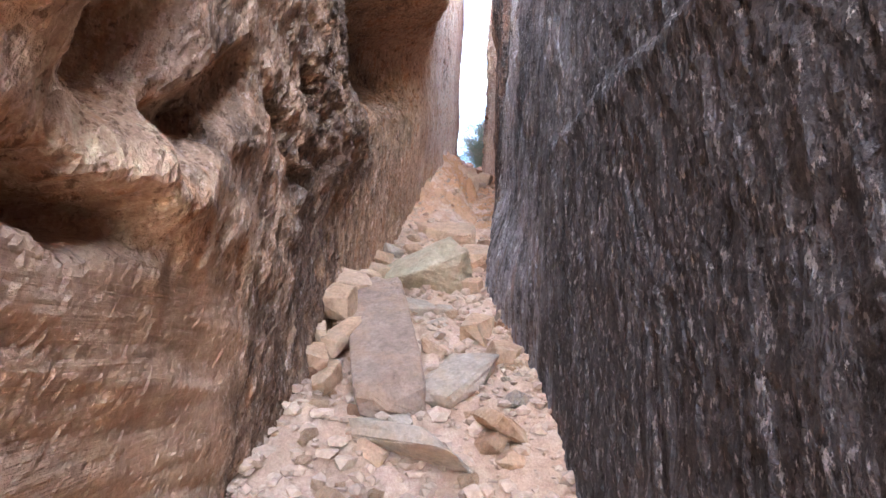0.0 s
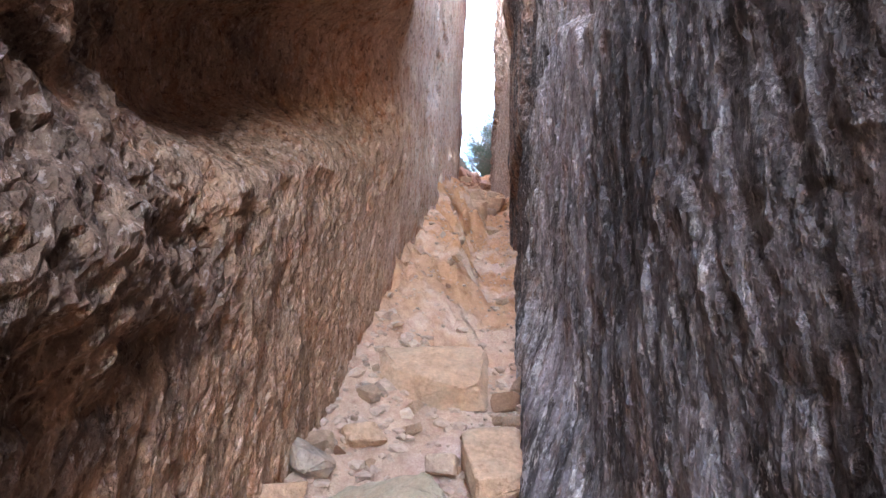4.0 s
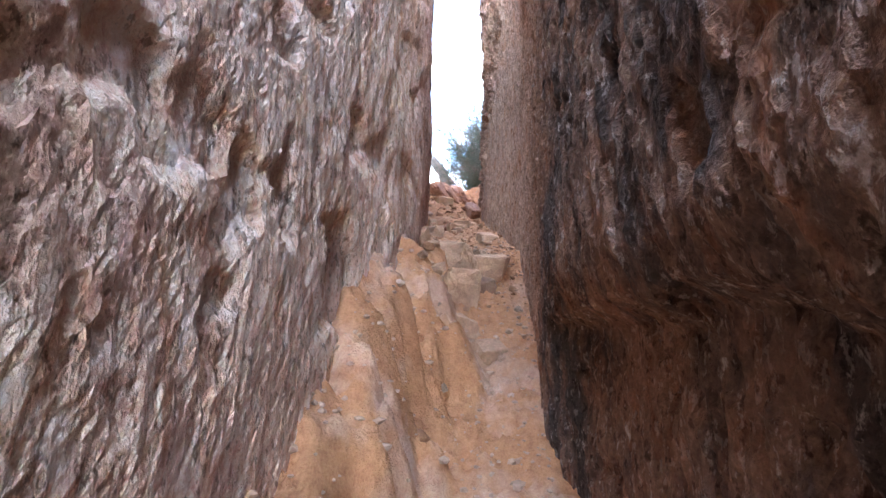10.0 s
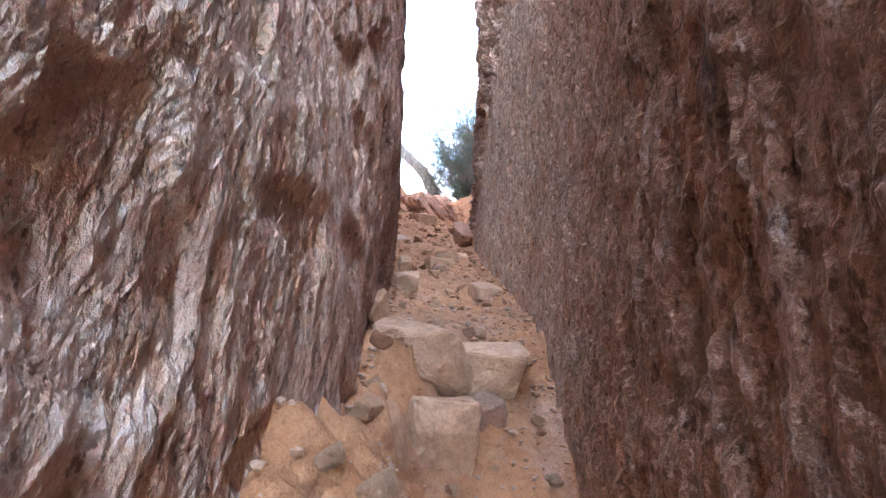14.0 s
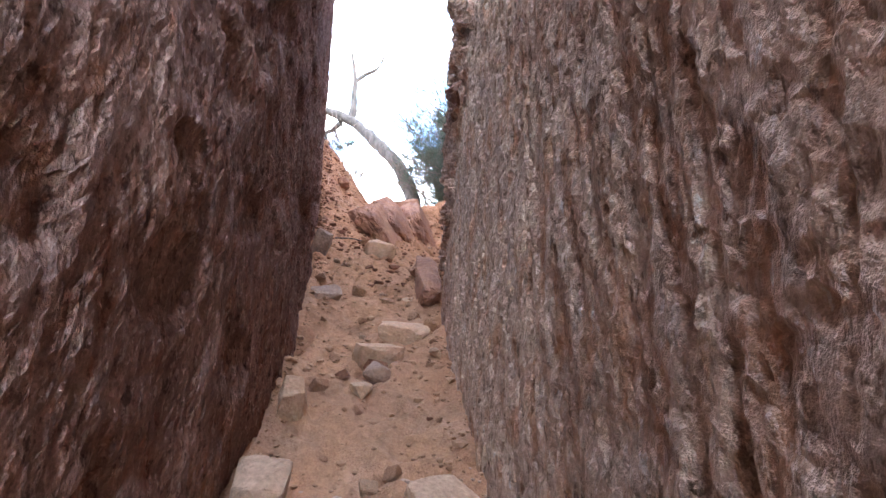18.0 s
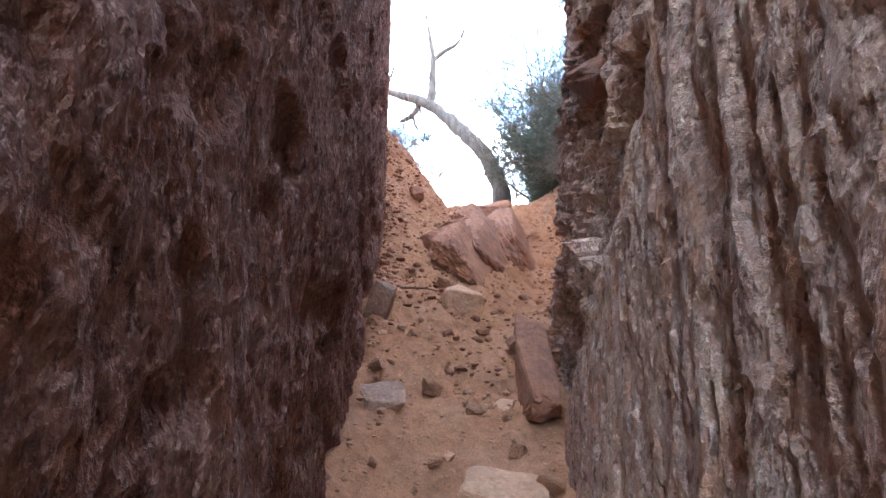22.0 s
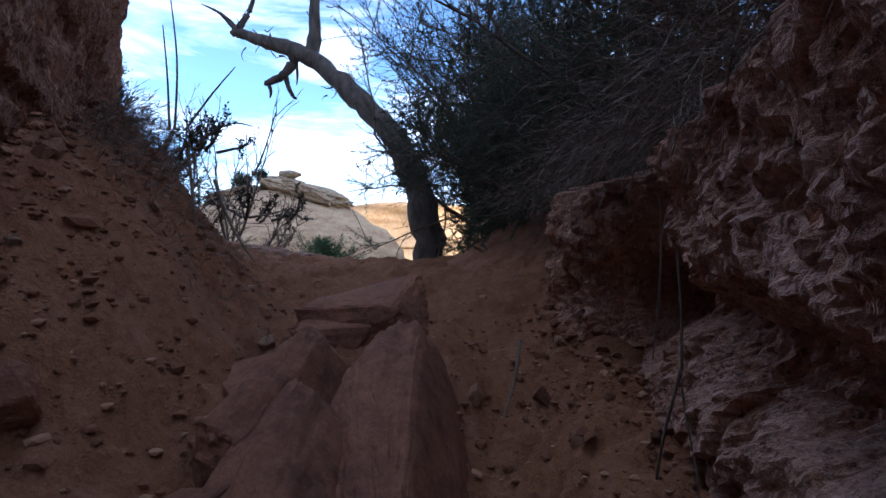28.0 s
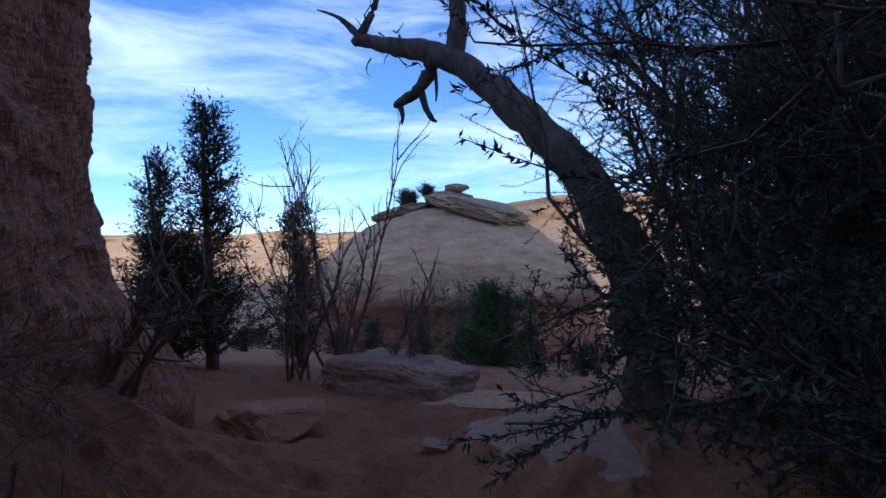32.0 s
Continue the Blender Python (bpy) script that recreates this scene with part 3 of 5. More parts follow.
def relief_left(y, z, h, s):
    d = 0.12 * (fbm(y * 0.8, z * 0.8, 0, 41, 2) - 0.5) * smooth(-6, 6, y + 4)
    rough = np.interp(y, [-6, 1.5, 3, 5, 8, 12, 18], [0.5, 0.9, 0.9, 0.55, 0.5, 0.7, 0.9])
    bedded = (1 - smooth(1.3, 1.9, y + 0.3 * (fbm(y * 3, z * 3, 0, 60, 3) - 0.5))) * (1 - 0.5 * smooth(1.5, 1.7, z))
    d = d + flaky(s - 7 + 0 * y, z, 51, 0.1, rough * (1 - 0.8 * bedded), 0.25 * smooth(4.5, 6, y) * (1 - smooth(10, 11.5, y)))
    # bedded and pocketed stone at the start
    early = 1 - smooth(1.4, 2.4, y)
    bed = fbm(y * 1.5, z * 10 + y * 2, 0, 61, 4)
    lumps = np.abs(fbm(y * 3.2, z * 3.2, 0, 63, 4, 0.5) - 0.5) * 2
    d = d + early * (0.05 * sheets(bed, 9) * (1 - smooth(1.5, 1.75, z)) + 0.08 * (0.3 - lumps) * smooth(1.5, 1.75, z))
    pocket = smooth(1.7, 2.1, y) * (1 - 0.6 * smooth(3.1, 3.6, y)) * (1 - smooth(4.6, 5.4, y)) * smooth(0.6, 1.1, h)
    d = d + pocket * 0.16 * (0.25 - np.abs(fbm(s * 4, z * 4, 0, 64, 4, 0.6) - 0.5) * 2)
    wy, wz = y + 0.12 * (fbm(y * 6, z * 6, 0, 65, 3) - 0.5), z + 0.12 * (fbm(y * 6, z * 6, 4, 66, 3) - 0.5)
    d = d + dents(wy, wz, ((0.95, 2.12, 0.13, 0.2, 0.26, 0.25), (1.15, 1.98, 0.1, 0.17, 0.14, 0.45), (0.84, 1.68, 0.2, 0.055, 0.2, -1.2), (1.08, 1.83, 0.14, 0.12, -0.07, 0.2), (1.27, 2.05, 0.04, 0.04, 0.09, 0),
                           (1.38, 2.2, 0.1, 0.14, 0.1, 0.4), (0.65, 2.1, 0.2, 0.22, -0.06, 0.2), (2.03, 2.5, 0.07, 0.09, 0.12, 0), (1.72, 2.25, 0.12, 0.05, 0.12, -1.0), (2.0, 2.15, 0.16, 0.05, 0.1, -1.0)))
    # hollow high in the wall; the bulge over it is added to shade it
    hh = h + 0.3 * (fbm(y * 2, z * 2, 0, 71, 3) - 0.5)
    d = d - 0.5 * np.exp(-((y - 3.65) / 0.75) ** 2) * smooth(1.2, 1.6, hh) * (1 - smooth(1.9, 2.3, hh)) + 0.4 * np.exp(-((y - 3.8) / 0.8) ** 2) * smooth(1.85, 2.25, hh) * (1 - smooth(3.4, 4.2, hh))
    d = d + 0.07 * np.exp(-((y - 2.6) / 0.6) ** 2) * smooth(0.7, 1.3, h) * (1 - smooth(1.5, 2.0, h))
    # the wall leans in above the first stretch, a bulge added to cut skylight
    d = d + 0.08 * (1 - smooth(4.2, 5.4, y)) * smooth(2.3, 2.9, h) * (1 - smooth(4.2, 5.4, h))
    pock = fbm(y * 4, z * 4, 0, 81, 3)
    d = d - np.interp(y, [5, 7, 8, 11, 13], [0.0, 0.05, 0.02, 0.03, 0.05]) * smooth(0.52, 0.68, pock)
    # end of the wall bulges and breaks away
    d = d + smooth(16.3, 17.5, y) * 0.3 * (fbm(y * 1.5, z * 1.5, 0, 91, 3) - 0.5) + smooth(18.0, 19.0, y) * 0.45 * (1 - smooth(0.2, 1.3, h))
    return d


def relief_right(y, z, h, s):
    d = 0.06 * (fbm(y * 0.8, z * 0.8, 0, 141, 2) - 0.5)
    rough = np.interp(y, [-6, 2.5, 3.3, 4.3, 6, 9, 12, 13, 18], [0.45, 0.5, 0.6, 0.9, 0.9, 0.9, 0.8, 0.7, 0.6])
    d = d + flaky(s - 7 + 0 * y, z, 151, -0.1, rough, np.interp(y, [3, 4, 7, 8.5, 10.5, 12.2, 13], [0.5, 0.4, 0.45, 0.8, 0.9, 0.85, 0.2]))
    # slab that stands proud below a level brink, and the dark hollow past its end
    rag = fbm(y * 6, z * 6, 0, 161, 4) - 0.5
    brink = np.interp(y, [3.3, 3.9, 4.4, 5.1, 5.75], [3.5, 3.92, 4.05, 4.03, 3.9]) + 0.09 * rag
    end = 5.85 + 0.25 * rag - 0.1 * (z - 3.5)
    slab = smooth(3.1, 3.6, y) * (1 - smooth(-0.05, 0.05, y - end))
    d = d + 0.03 * slab * (1 - smooth(-0.02, 0.05, z - brink)) - 0.045 * slab * smooth(-0.01, 0.06, z - brink)
    hollow = smooth(-0.03, 0.06, y - end) * (1 - smooth(7.2, 7.9, y + 0.3 * rag))
    roof = 4.24 - 0.1 * np.clip(6.2 - y, 0, 1) + 0.1 * rag
    d = d - 0.1 * hollow * (1 - smooth(-0.03, 0.03, z - roof)) + 0.04 * hollow * smooth(0.0, 0.15, z - roof)
    # toe of the wall beside the recess with the root
    d = d + 0.12 * np.exp(-((y - 3.5) / 0.8) ** 2) * (1 - smooth(0.25, 0.75, h)) + 0.07 * np.exp(-((y - 4.5) / 0.6) ** 2) * (1 - smooth(0.2, 0.6, h))
    # the wall leans in high above: overhang added to darken the rock below
    d = d + 0.1 * smooth(5.5, 6.5, y) * (1 - smooth(9.0, 10.5, y)) * smooth(2.5, 3.1, h) * (1 - smooth(4.5, 5.5, h))
    # slab that ends along a slanting break, with crumbled rock beyond
    brk = 12.05 + (6.8 - z) * 1.15 + 0.12 * (fbm(z * 5, 0, 0, 171, 3) - 0.5)
    past = smooth(-0.04, 0.16, y - brk)
    d = d - 0.07 * past * (1 - smooth(13.6, 14.4, y))
    q = s - 7 + 0 * y
    w1, w2 = fbm(y * 4, z * 4, 0, 181, 4, 0.6) - 0.5, fbm(y * 4, z * 4, 5, 182, 4, 0.6) - 0.5
    b1, e1 = cells(q * 2.6 + w1 * 1.2, z * 3.0 + w2 * 1.2, 183, 0.8)
    b2, e2 = cells(q * 8 + w1 * 2, z * 7 + w2 * 2, 184, 0.9)
    b3, e3 = cells(q * 21 + w1 * 3, z * 22 + w2 * 3, 185, 1.2)
    knob = 0.3 - np.abs(fbm(q * 4.5, z * 4.5, 0, 186, 5, 0.6) - 0.5) * 2
    d = d + smooth(-0.1, 0.25, y - brk) * (0.09 * (b1 - 0.5) + 0.04 * (b2 - 0.5) + 0.01 * (b3 - 0.5) + 0.15 * knob)
    d = d + dents(y, z, ((12.35, 7.2, 0.1, 0.16, 0.1, 0.2), (13.0, 6.3, 0.12, 0.2, 0.2, -0.4), (16.6, 7.85, 0.16, 0.4, 0.3, -0.3), (15.3, 7.62, 0.5, 0.1, 0.1, -0.25)))
    # overhanging brow above the alcove
    brow = z - (7.8 + 0.16 * (y - 15.5) + 0.22 * (fbm(y * 4, 0, 0, 187, 3) - 0.5))
    d = d + 0.1 * (1 - smooth(6.5, 7.3, z)) * smooth(13.2, 13.8, y) + 0.05 * smooth(-0.01, 0.05, brow) * smooth(14.3, 14.9, y) * (1 - smooth(17.0, 17.5, y))
    d = d - 0.22 * np.exp(-((brow + 0.13) / 0.13) ** 2) * smooth(14.3, 14.9, y) * (1 - smooth(16.5, 17.0, y))
    # slanting ledge near the start
    led = z - (2.18 + 0.14 * (y - 0.98)) + 0.2 * (fbm(y * 5, z * 5, 0, 191, 4) - 0.5)
    d = d + (1 - smooth(1.9, 2.3, y)) * (0.008 * np.exp(-((led - 0.03) / 0.04) ** 2) - 0.02 * smooth(0.03, 0.1, led))
    pit = fbm(y * 6, z * 4, 0, 193, 3)
    d = d - 0.03 * smooth(0.62, 0.74, pit) * smooth(3.8, 4.4, y) * (1 - smooth(8, 9, y))
    return d


build_ground()
LEFT_TOP = ([-7, 0, 6, 11, 15, 18, 20], [3.0, 5.4, 8.2, 10.8, 10.8, 10.9, 11.2])
RIGHT_TOP = ([-7, 0, 6, 11, 13.0, 13.7, 14.5, 15.5, 17.3, 19], [3.0, 5.2, 8.0, 10.7, 11, 10.2, 9.3, 8.45, 8.3, 8.3])
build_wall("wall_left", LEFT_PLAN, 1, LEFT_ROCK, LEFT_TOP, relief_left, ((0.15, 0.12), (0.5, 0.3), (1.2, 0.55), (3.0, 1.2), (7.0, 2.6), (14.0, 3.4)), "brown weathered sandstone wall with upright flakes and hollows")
# right rows from 5.4 m back: unseen cliff added to block sun and sky
build_wall("wall_right", RIGHT_PLAN, -1, RIGHT_ROCK, RIGHT_TOP, relief_right, ((0.15, 0.06), (0.5, 0.15), (1.2, 0.35), (2.6, 1.0), (4.4, 2.2), (5.4, 9.0), (8.0, 14.0), (14.0, 16.0)), "dark coated sandstone wall with pale flaking streaks")


# ---------------------------------------------------------------- stones
def _sphere(level):
    bm = bmesh.new()
    bmesh.ops.create_icosphere(bm, subdivisions=level, radius=1.0)
    v = np.array([p.co[:] for p in bm.verts])
    f = np.array([[q.index for q in face.verts] for face in bm.faces])
    bm.free()
    return v / np.linalg.norm(v, axis=1)[:, None], f


SPHERES = {k: _sphere(k) for k in (1, 2, 3, 4, 5)}


def rock_mesh(seed, dims, mat, level=3, cuts=9, box=0.0, rough=0.09):
    """A broken stone: the hull of scattered points (of a jittered box, for slabs), split finer and roughened. level: how fine."""
    rng = np.random.default_rng(seed)
    if box:
        c = np.array([(a, b, k) for a in (-1, 1) for b in (-1, 1) for k in (-1, 1)], float)
        pts = np.concatenate([c * rng.uniform(0.42, 1.0, (8, 3)), c[rng.integers(0, 8, 10)] * rng.uniform(0.2, 1.0, (10, 3)), rng.normal(size=(4, 3)) * 0.5])
    else:
        pts = rng.normal(size=(9 + cuts, 3))
        pts = pts / np.linalg.norm(pts, axis=1)[:, None] * rng.uniform(0.85, 1.0, (9 + cuts, 1))
    bm = bmesh.new()
    for p in pts:
        bm.verts.new(p)
    hull = bmesh.ops.convex_hull(bm, input=bm.verts[:])
    bmesh.ops.delete(bm, geom=list({g for g in hull["geom_interior"] + hull["geom_unused"] if isinstance(g, bmesh.types.BMVert)}), context="VERTS")
    if level >= 3:
        bmesh.ops.bevel(bm, geom=bm.edges[:], offset=0.07, segments=1, affect="EDGES", clamp_overlap=True)
    bmesh.ops.triangulate(bm, faces=bm.faces[:])
    for _ in range(max(0, level - 2 + (level > 4))):
        bmesh.ops.subdivide_edges(bm, edges=[e for e in bm.edges if e.calc_length() > (0.05 if level > 4 else 0.1)], cuts=1, use_grid_fill=True)
        bmesh.ops.triangulate(bm, faces=bm.faces[:])
    bm.verts.index_update()
    p = np.array([v.co[:] for v in bm.verts])
    f = np.array([[v.index for v in face.verts] for face in bm.faces])
    bm.free()
    big = fbm(p[:, 0] * 1.8 + seed, p[:, 1] * 1.8, p[:, 2] * 1.8, seed, 3) - 0.5
    fine = fbm(p[:, 0] * 7, p[:, 1] * 7, p[:, 2] * 7 + seed, seed + 7, 3) - 0.5
    p = p * (1 + rough * (2.0 * big + 1.3 * fine))[:, None]
    if level > 3:
        p = p * (1 + 0.16 * sheets(fbm(p[:, 0] * 1.7, p[:, 1] * 1.7 + seed, p[:, 2] * 3.0, seed + 3, 4), 7))[:, None]
    lo, hi = p.min(0), p.max(0)
    p = (p - (lo + hi) / 2) / (hi - lo) * np.array(dims)
    return mesh_np("stone", p, f, mat, False)


def set_rock(name, label, x, y, dims, mat, turn=0.0, tilt=None, lean=0.0, sink=0.3, seed=1, level=3, cuts=9, box=0.0, rough=0.09, lift=0.0, category="rock", group=""):
    """Rests a stone on the ground at (x, y); tilt follows the slope unless given."""
    slope = math.degrees(math.atan2(float(floor_z(x, y + 0.3) - floor_z(x, y - 0.3)), 0.6)) if tilt is None else tilt
    ob = new(name, rock_mesh(seed, dims, mat, level, cuts, box, rough=rough))
    ob.matrix_world = pose(x, y, float(floor_z(x, y)) + dims[2] * (0.5 - sink) + lift, slope * 0.9, lean, turn)
    return tagged(ob, label, category, group)


build_rocks = [
    # foot of the slope
    ("boulder", "large olive-grey angular boulder lodged on the rubble", -0.05, 3.58, (0.66, 0.5, 0.46), STONE_OLIVE, 6, 10, 0, 0.2, 19, 5, 7, 0.0),
    ("rock", "tan sandstone ledge block beside the dark wall", 0.33, 3.95, (0.26, 0.34, 0.16), STONE_TAN, 10, None, 0, 0.25, 12, 3, 6, 0.3),
    ("rock", "flat tan sandstone slab lying behind a boulder", 0.06, 4.5, (0.56, 0.36, 0.2), STONE_TAN, -6, None, 0, 0.4, 13, 4, 6, 0.3),
    ("rock", "small grey stone tucked under a boulder", -0.14, 3.16, (0.27, 0.22, 0.14), STONE_GREY, 20, None, 0, 0.3, 14, 3, 8, 0.1),
    ("rock_slab", "long brown sandstone slab lying up the slope", -0.27, 2.62, (0.34, 1.25, 0.3), STONE_BROWN, 7, 29, -12, 0.25, 15, 4, 5, 0.35),
    ("rock_slab", "grey flat slab lying askew on the rubble", 0.12, 2.42, (0.26, 0.46, 0.15), STONE_GREY, -38, 24, 6, 0.3, 16, 4, 6, 0.25),
    ("rock", "tan block against the foot of the dark wall", 0.35, 2.58, (0.16, 0.18, 0.12), STONE_TAN, 20, None, 0, 0.25, 17, 3, 8, 0.1),
    ("rock", "tan angular stone half buried in rubble", 0.23, 2.87, (0.2, 0.24, 0.13), STONE_TAN, -24, None, 0, 0.3, 18, 3, 8, 0.1),
]
for name, label, x, y, dims, mat, turn, tilt, lean, sink, seed, level, cuts, box in build_rocks:
    set_rock(name, label, x, y, dims, mat, turn, tilt, lean, sink, seed, level, cuts, box)

# stack of blocks between the slab and the wall
STACK = [(-0.5, 2.95, 0.24, 0.28, 0.12, 20, 0.14), (-0.49, 2.64, 0.19, 0.2, 0.16, -10, 0.12), (-0.43, 2.5, 0.12, 0.34, 0.1, -24, 0.05), (-0.55, 2.48, 0.1, 0.16, 0.13, 8, 0.04),
         (-0.52, 2.34, 0.11, 0.14, 0.12, 15, 0.0), (-0.45, 2.32, 0.1, 0.22, 0.1, -18, 0.0), (-0.45, 2.9, 0.12, 0.13, 0.09, 40, 0.04)]
for k, (x, y, a, b, c, turn, lift) in enumerate(STACK):
    set_rock("rock", "tan sandstone block stacked beside a long slab", x, y, (a, b, c), STONE_TAN if k % 3 else STONE_PALE, turn, 30, 0, 0.2, 30 + k, 3, 5, 0.35, lift=lift, group="stacked blocks")

LOOSE = [(0.31, 1.98, 0.12, 0.1, 0.07), (-0.11, 2.08, 0.11, 0.09, 0.06), (-0.2, 2.0, 0.08, 0.13, 0.07), (0.28, 2.1, 0.27, 0.2, 0.08), (-0.05, 2.02, 0.46, 0.3, 0.1), (-0.47, 3.42, 0.22, 0.2, 0.12),
         (-0.46, 3.78, 0.25, 0.2, 0.11), (0.02, 2.95, 0.16, 0.14, 0.1), (-0.42, 4.5, 0.13, 0.12, 0.24), (0.25, 3.44, 0.13, 0.12, 0.1), (0.06, 3.12, 0.15, 0.13, 0.09), (-0.41, 3.62, 0.19, 0.16, 0.12),
         (0.0, 2.6, 0.12, 0.14, 0.08), (-0.36, 3.95, 0.2, 0.2, 0.1), (0.12, 4.05, 0.16, 0.14, 0.08), (-0.2, 4.15, 0.18, 0.14, 0.09)]
for k, (x, y, a, b, c) in enumerate(LOOSE):
    set_rock("rock", "pale tan stone half buried in the slope", x, y, (a, b, c), (STONE_TAN, STONE_GREY, STONE_PALE)[k % 3], 37 * k, None, 0, 0.35, 60 + k, 3, 8, 0.15, group="loose stones at the foot")

# middle of the climb
for name, label, x, y, dims, mat, turn, tilt, lean, sink, seed, level, cuts, box in [
    ("rock", "small pale stone stuck in the orange bank", 0.24, 6.5, (0.11, 0.1, 0.1), STONE_PALE, 20, None, 0, 0.2, 81, 3, 8, 0.0),
    ("rock", "small pale stone on the worn dirt", 0.18, 5.58, (0.1, 0.09, 0.07), STONE_PALE, 50, None, 0, 0.25, 82, 3, 8, 0.0),
    ("boulder", "pale rounded sandstone boulder forming a step", 0.48, 9.92, (0.56, 0.42, 0.34), STONE_PALE, -10, 12, 4, 0.35, 83, 4, 6, 0.2),
    ("boulder", "pale grey sandstone block wedged against the wall", 0.84, 9.98, (0.38, 0.4, 0.26), STONE_PALE, -14, 16, 6, 0.2, 84, 4, 7, 0.2),
    ("rock", "dark brown stone under the overhanging step", 0.78, 9.78, (0.24, 0.2, 0.15), STONE_BROWN, 12, None, 0, 0.35, 85, 3, 8, 0.0),
    ("boulder", "pale dusty boulder half buried in the step", 0.57, 9.55, (0.34, 0.34, 0.36), STONE_PALE, 8, 12, 0, 0.42, 86, 4, 8, 0.1),
    ("rock", "small tan pointed stone against the rock wall", 0.26, 10.1, (0.13, 0.2, 0.24), STONE_TAN, 0, 10, 0, 0.25, 87, 3, 8, 0.0),
    ("rock", "tan stone set in the slope", 0.72, 8.8, (0.22, 0.2, 0.16), STONE_PALE, 30, None, 0, 0.4, 88, 3, 8, 0.1),
    ("boulder", "pale buried boulder below the step", 0.52, 9.1, (0.34, 0.3, 0.24), STONE_PALE, 30, None, 0, 0.5, 89, 4, 8, 0.1),
]:
    set_rock(name, label, x, y, dims, mat, turn, tilt, lean, sink, seed, level, cuts, box)

# upper climb
for name, label, x, y, dims, mat, turn, tilt, lean, sink, seed, level, cuts, box in [
    ("rock", "tan wedge-shaped stone resting on red dirt", 0.66, 12.42, (0.33, 0.26, 0.17), STONE_TAN, 8, 6, 0, 0.18, 91, 4, 6, 0.2),
    ("rock_slab", "flat tan slab leaning behind another stone", 0.82, 12.72, (0.34, 0.3, 0.16), STONE_TAN, -8, 14, 4, 0.25, 92, 4, 5, 0.35),
    ("rock", "tan stone standing at the path's edge", 0.35, 11.62, (0.13, 0.14, 0.16), STONE_TAN, 15, None, 0, 0.25, 93, 3, 8, 0.1),
    ("rock", "pale sandstone block at the foot of the brown wall", 0.38, 11.05, (0.21, 0.22, 0.16), STONE_PALE, -12, None, 0, 0.25, 94, 3, 8, 0.15),
    ("rock", "pale grey flat stone at the foot of the wall", 0.96, 11.1, (0.25, 0.24, 0.13), STONE_PALE, 22, None, 0, 0.3, 95, 3, 8, 0.2),
    ("rock", "small tan stone on the red path", 0.62, 12.0, (0.12, 0.1, 0.08), STONE_TAN, 30, None, 0, 0.3, 96, 3, 8, 0.0),
    ("rock", "brown stone embedded in the path", 0.69, 12.2, (0.18, 0.16, 0.12), STONE_BROWN, 60, None, 0, 0.45, 97, 3, 8, 0.0),
    ("rock", "brown stone sunk into the dirt bank", 0.22, 13.22, (0.24, 0.2, 0.16), STONE_BROWN, 10, None, 0, 0.45, 98, 3, 8, 0.1),
    ("rock", "tan shard lying at the path's edge", 0.8, 13.3, (0.16, 0.13, 0.08), STONE_TAN, -25, None, 0, 0.3, 99, 3, 6, 0.3),
    ("rock_slab", "long red sandstone ledge along the foot of the wall", 0.99, 13.55, (0.2, 1.0, 0.26), STONE_RED, 2, 26, 0, 0.55, 100, 4, 4, 0.4),
    ("rock", "brown leaning shard beside the rock wall", 0.06, 13.85, (0.17, 0.14, 0.26), STONE_BROWN, 15, 0, 14, 0.3, 101, 3, 6, 0.3),
    ("rock", "tan squared block set in the slope like a step", 0.54, 14.24, (0.34, 0.26, 0.26), STONE_TAN, 4, 8, 3, 0.4, 102, 4, 4, 0.45),
    ("rock", "grey knobbly stone jammed between red slabs", 0.33, 14.98, (0.16, 0.34, 0.2), STONE_BROWN, 18, 24, -10, 0.3, 103, 4, 10, 0.0),
    ("rock_slab", "dark red slab lying on edge in loose earth", 0.32, 15.2, (0.22, 0.56, 0.26), STONE_RED, -42, 20, -26, 0.3, 104, 4, 4, 0.4),
    ("rock_slab", "red sandstone slab tilted out of the bank", 0.34, 15.75, (0.3, 0.46, 0.22), STONE_RED, -36, 16, -20, 0.3, 105, 4, 5, 0.35),
    ("rock_slab", "great red sandstone slab standing tilted in the gully", 1.0, 16.35, (0.3, 1.75, 0.8), STONE_RED, -14, 27, -32, 0.5, 107, 5, 4, 0.42),
    ("rock_slab", "thick red slab with a cracked tilted face", 0.7, 15.75, (0.3, 1.5, 0.75), STONE_RED, -15, 26, -32, 0.48, 131, 5, 4, 0.42),
    ("rock_slab", "red slab leaning low in the gully", 0.5, 15.05, (0.26, 0.9, 0.55), STONE_RED, -18, 26, -30, 0.45, 132, 5, 4, 0.42),
    ("rock_slab", "red slab wedged beside a thicker one", 0.5, 16.45, (0.3, 0.9, 0.5), STONE_RED, -22, 22, -28, 0.45, 133, 5, 5, 0.35),
    ("rock_slab", "broad red rock lip at the top of the climb", 0.68, 17.35, (0.7, 0.6, 0.4), STONE_RED, -8, 14, -8, 0.5, 134, 5, 6, 0.3),
    ("rock", "red block half out of the earth bank", 0.36, 16.5, (0.3, 0.3, 0.22), STONE_RED, 20, 10, -10, 0.4, 109, 4, 5, 0.3),
    ("rock", "brown stone set in the loose earth bank", -0.05, 15.8, (0.2, 0.16, 0.18), STONE_RED, 0, None, 0, 0.5, 110, 4, 9, 0.0),
    ("rock", "dark red stone at the lip of the climb", 0.5, 17.2, (0.42, 0.36, 0.2), STONE_RED, 12, 12, 0, 0.45, 111, 4, 7, 0.2),
]:
    set_rock(name, label, x, y, dims, mat, turn, tilt, lean, sink, seed, level, cuts, box)

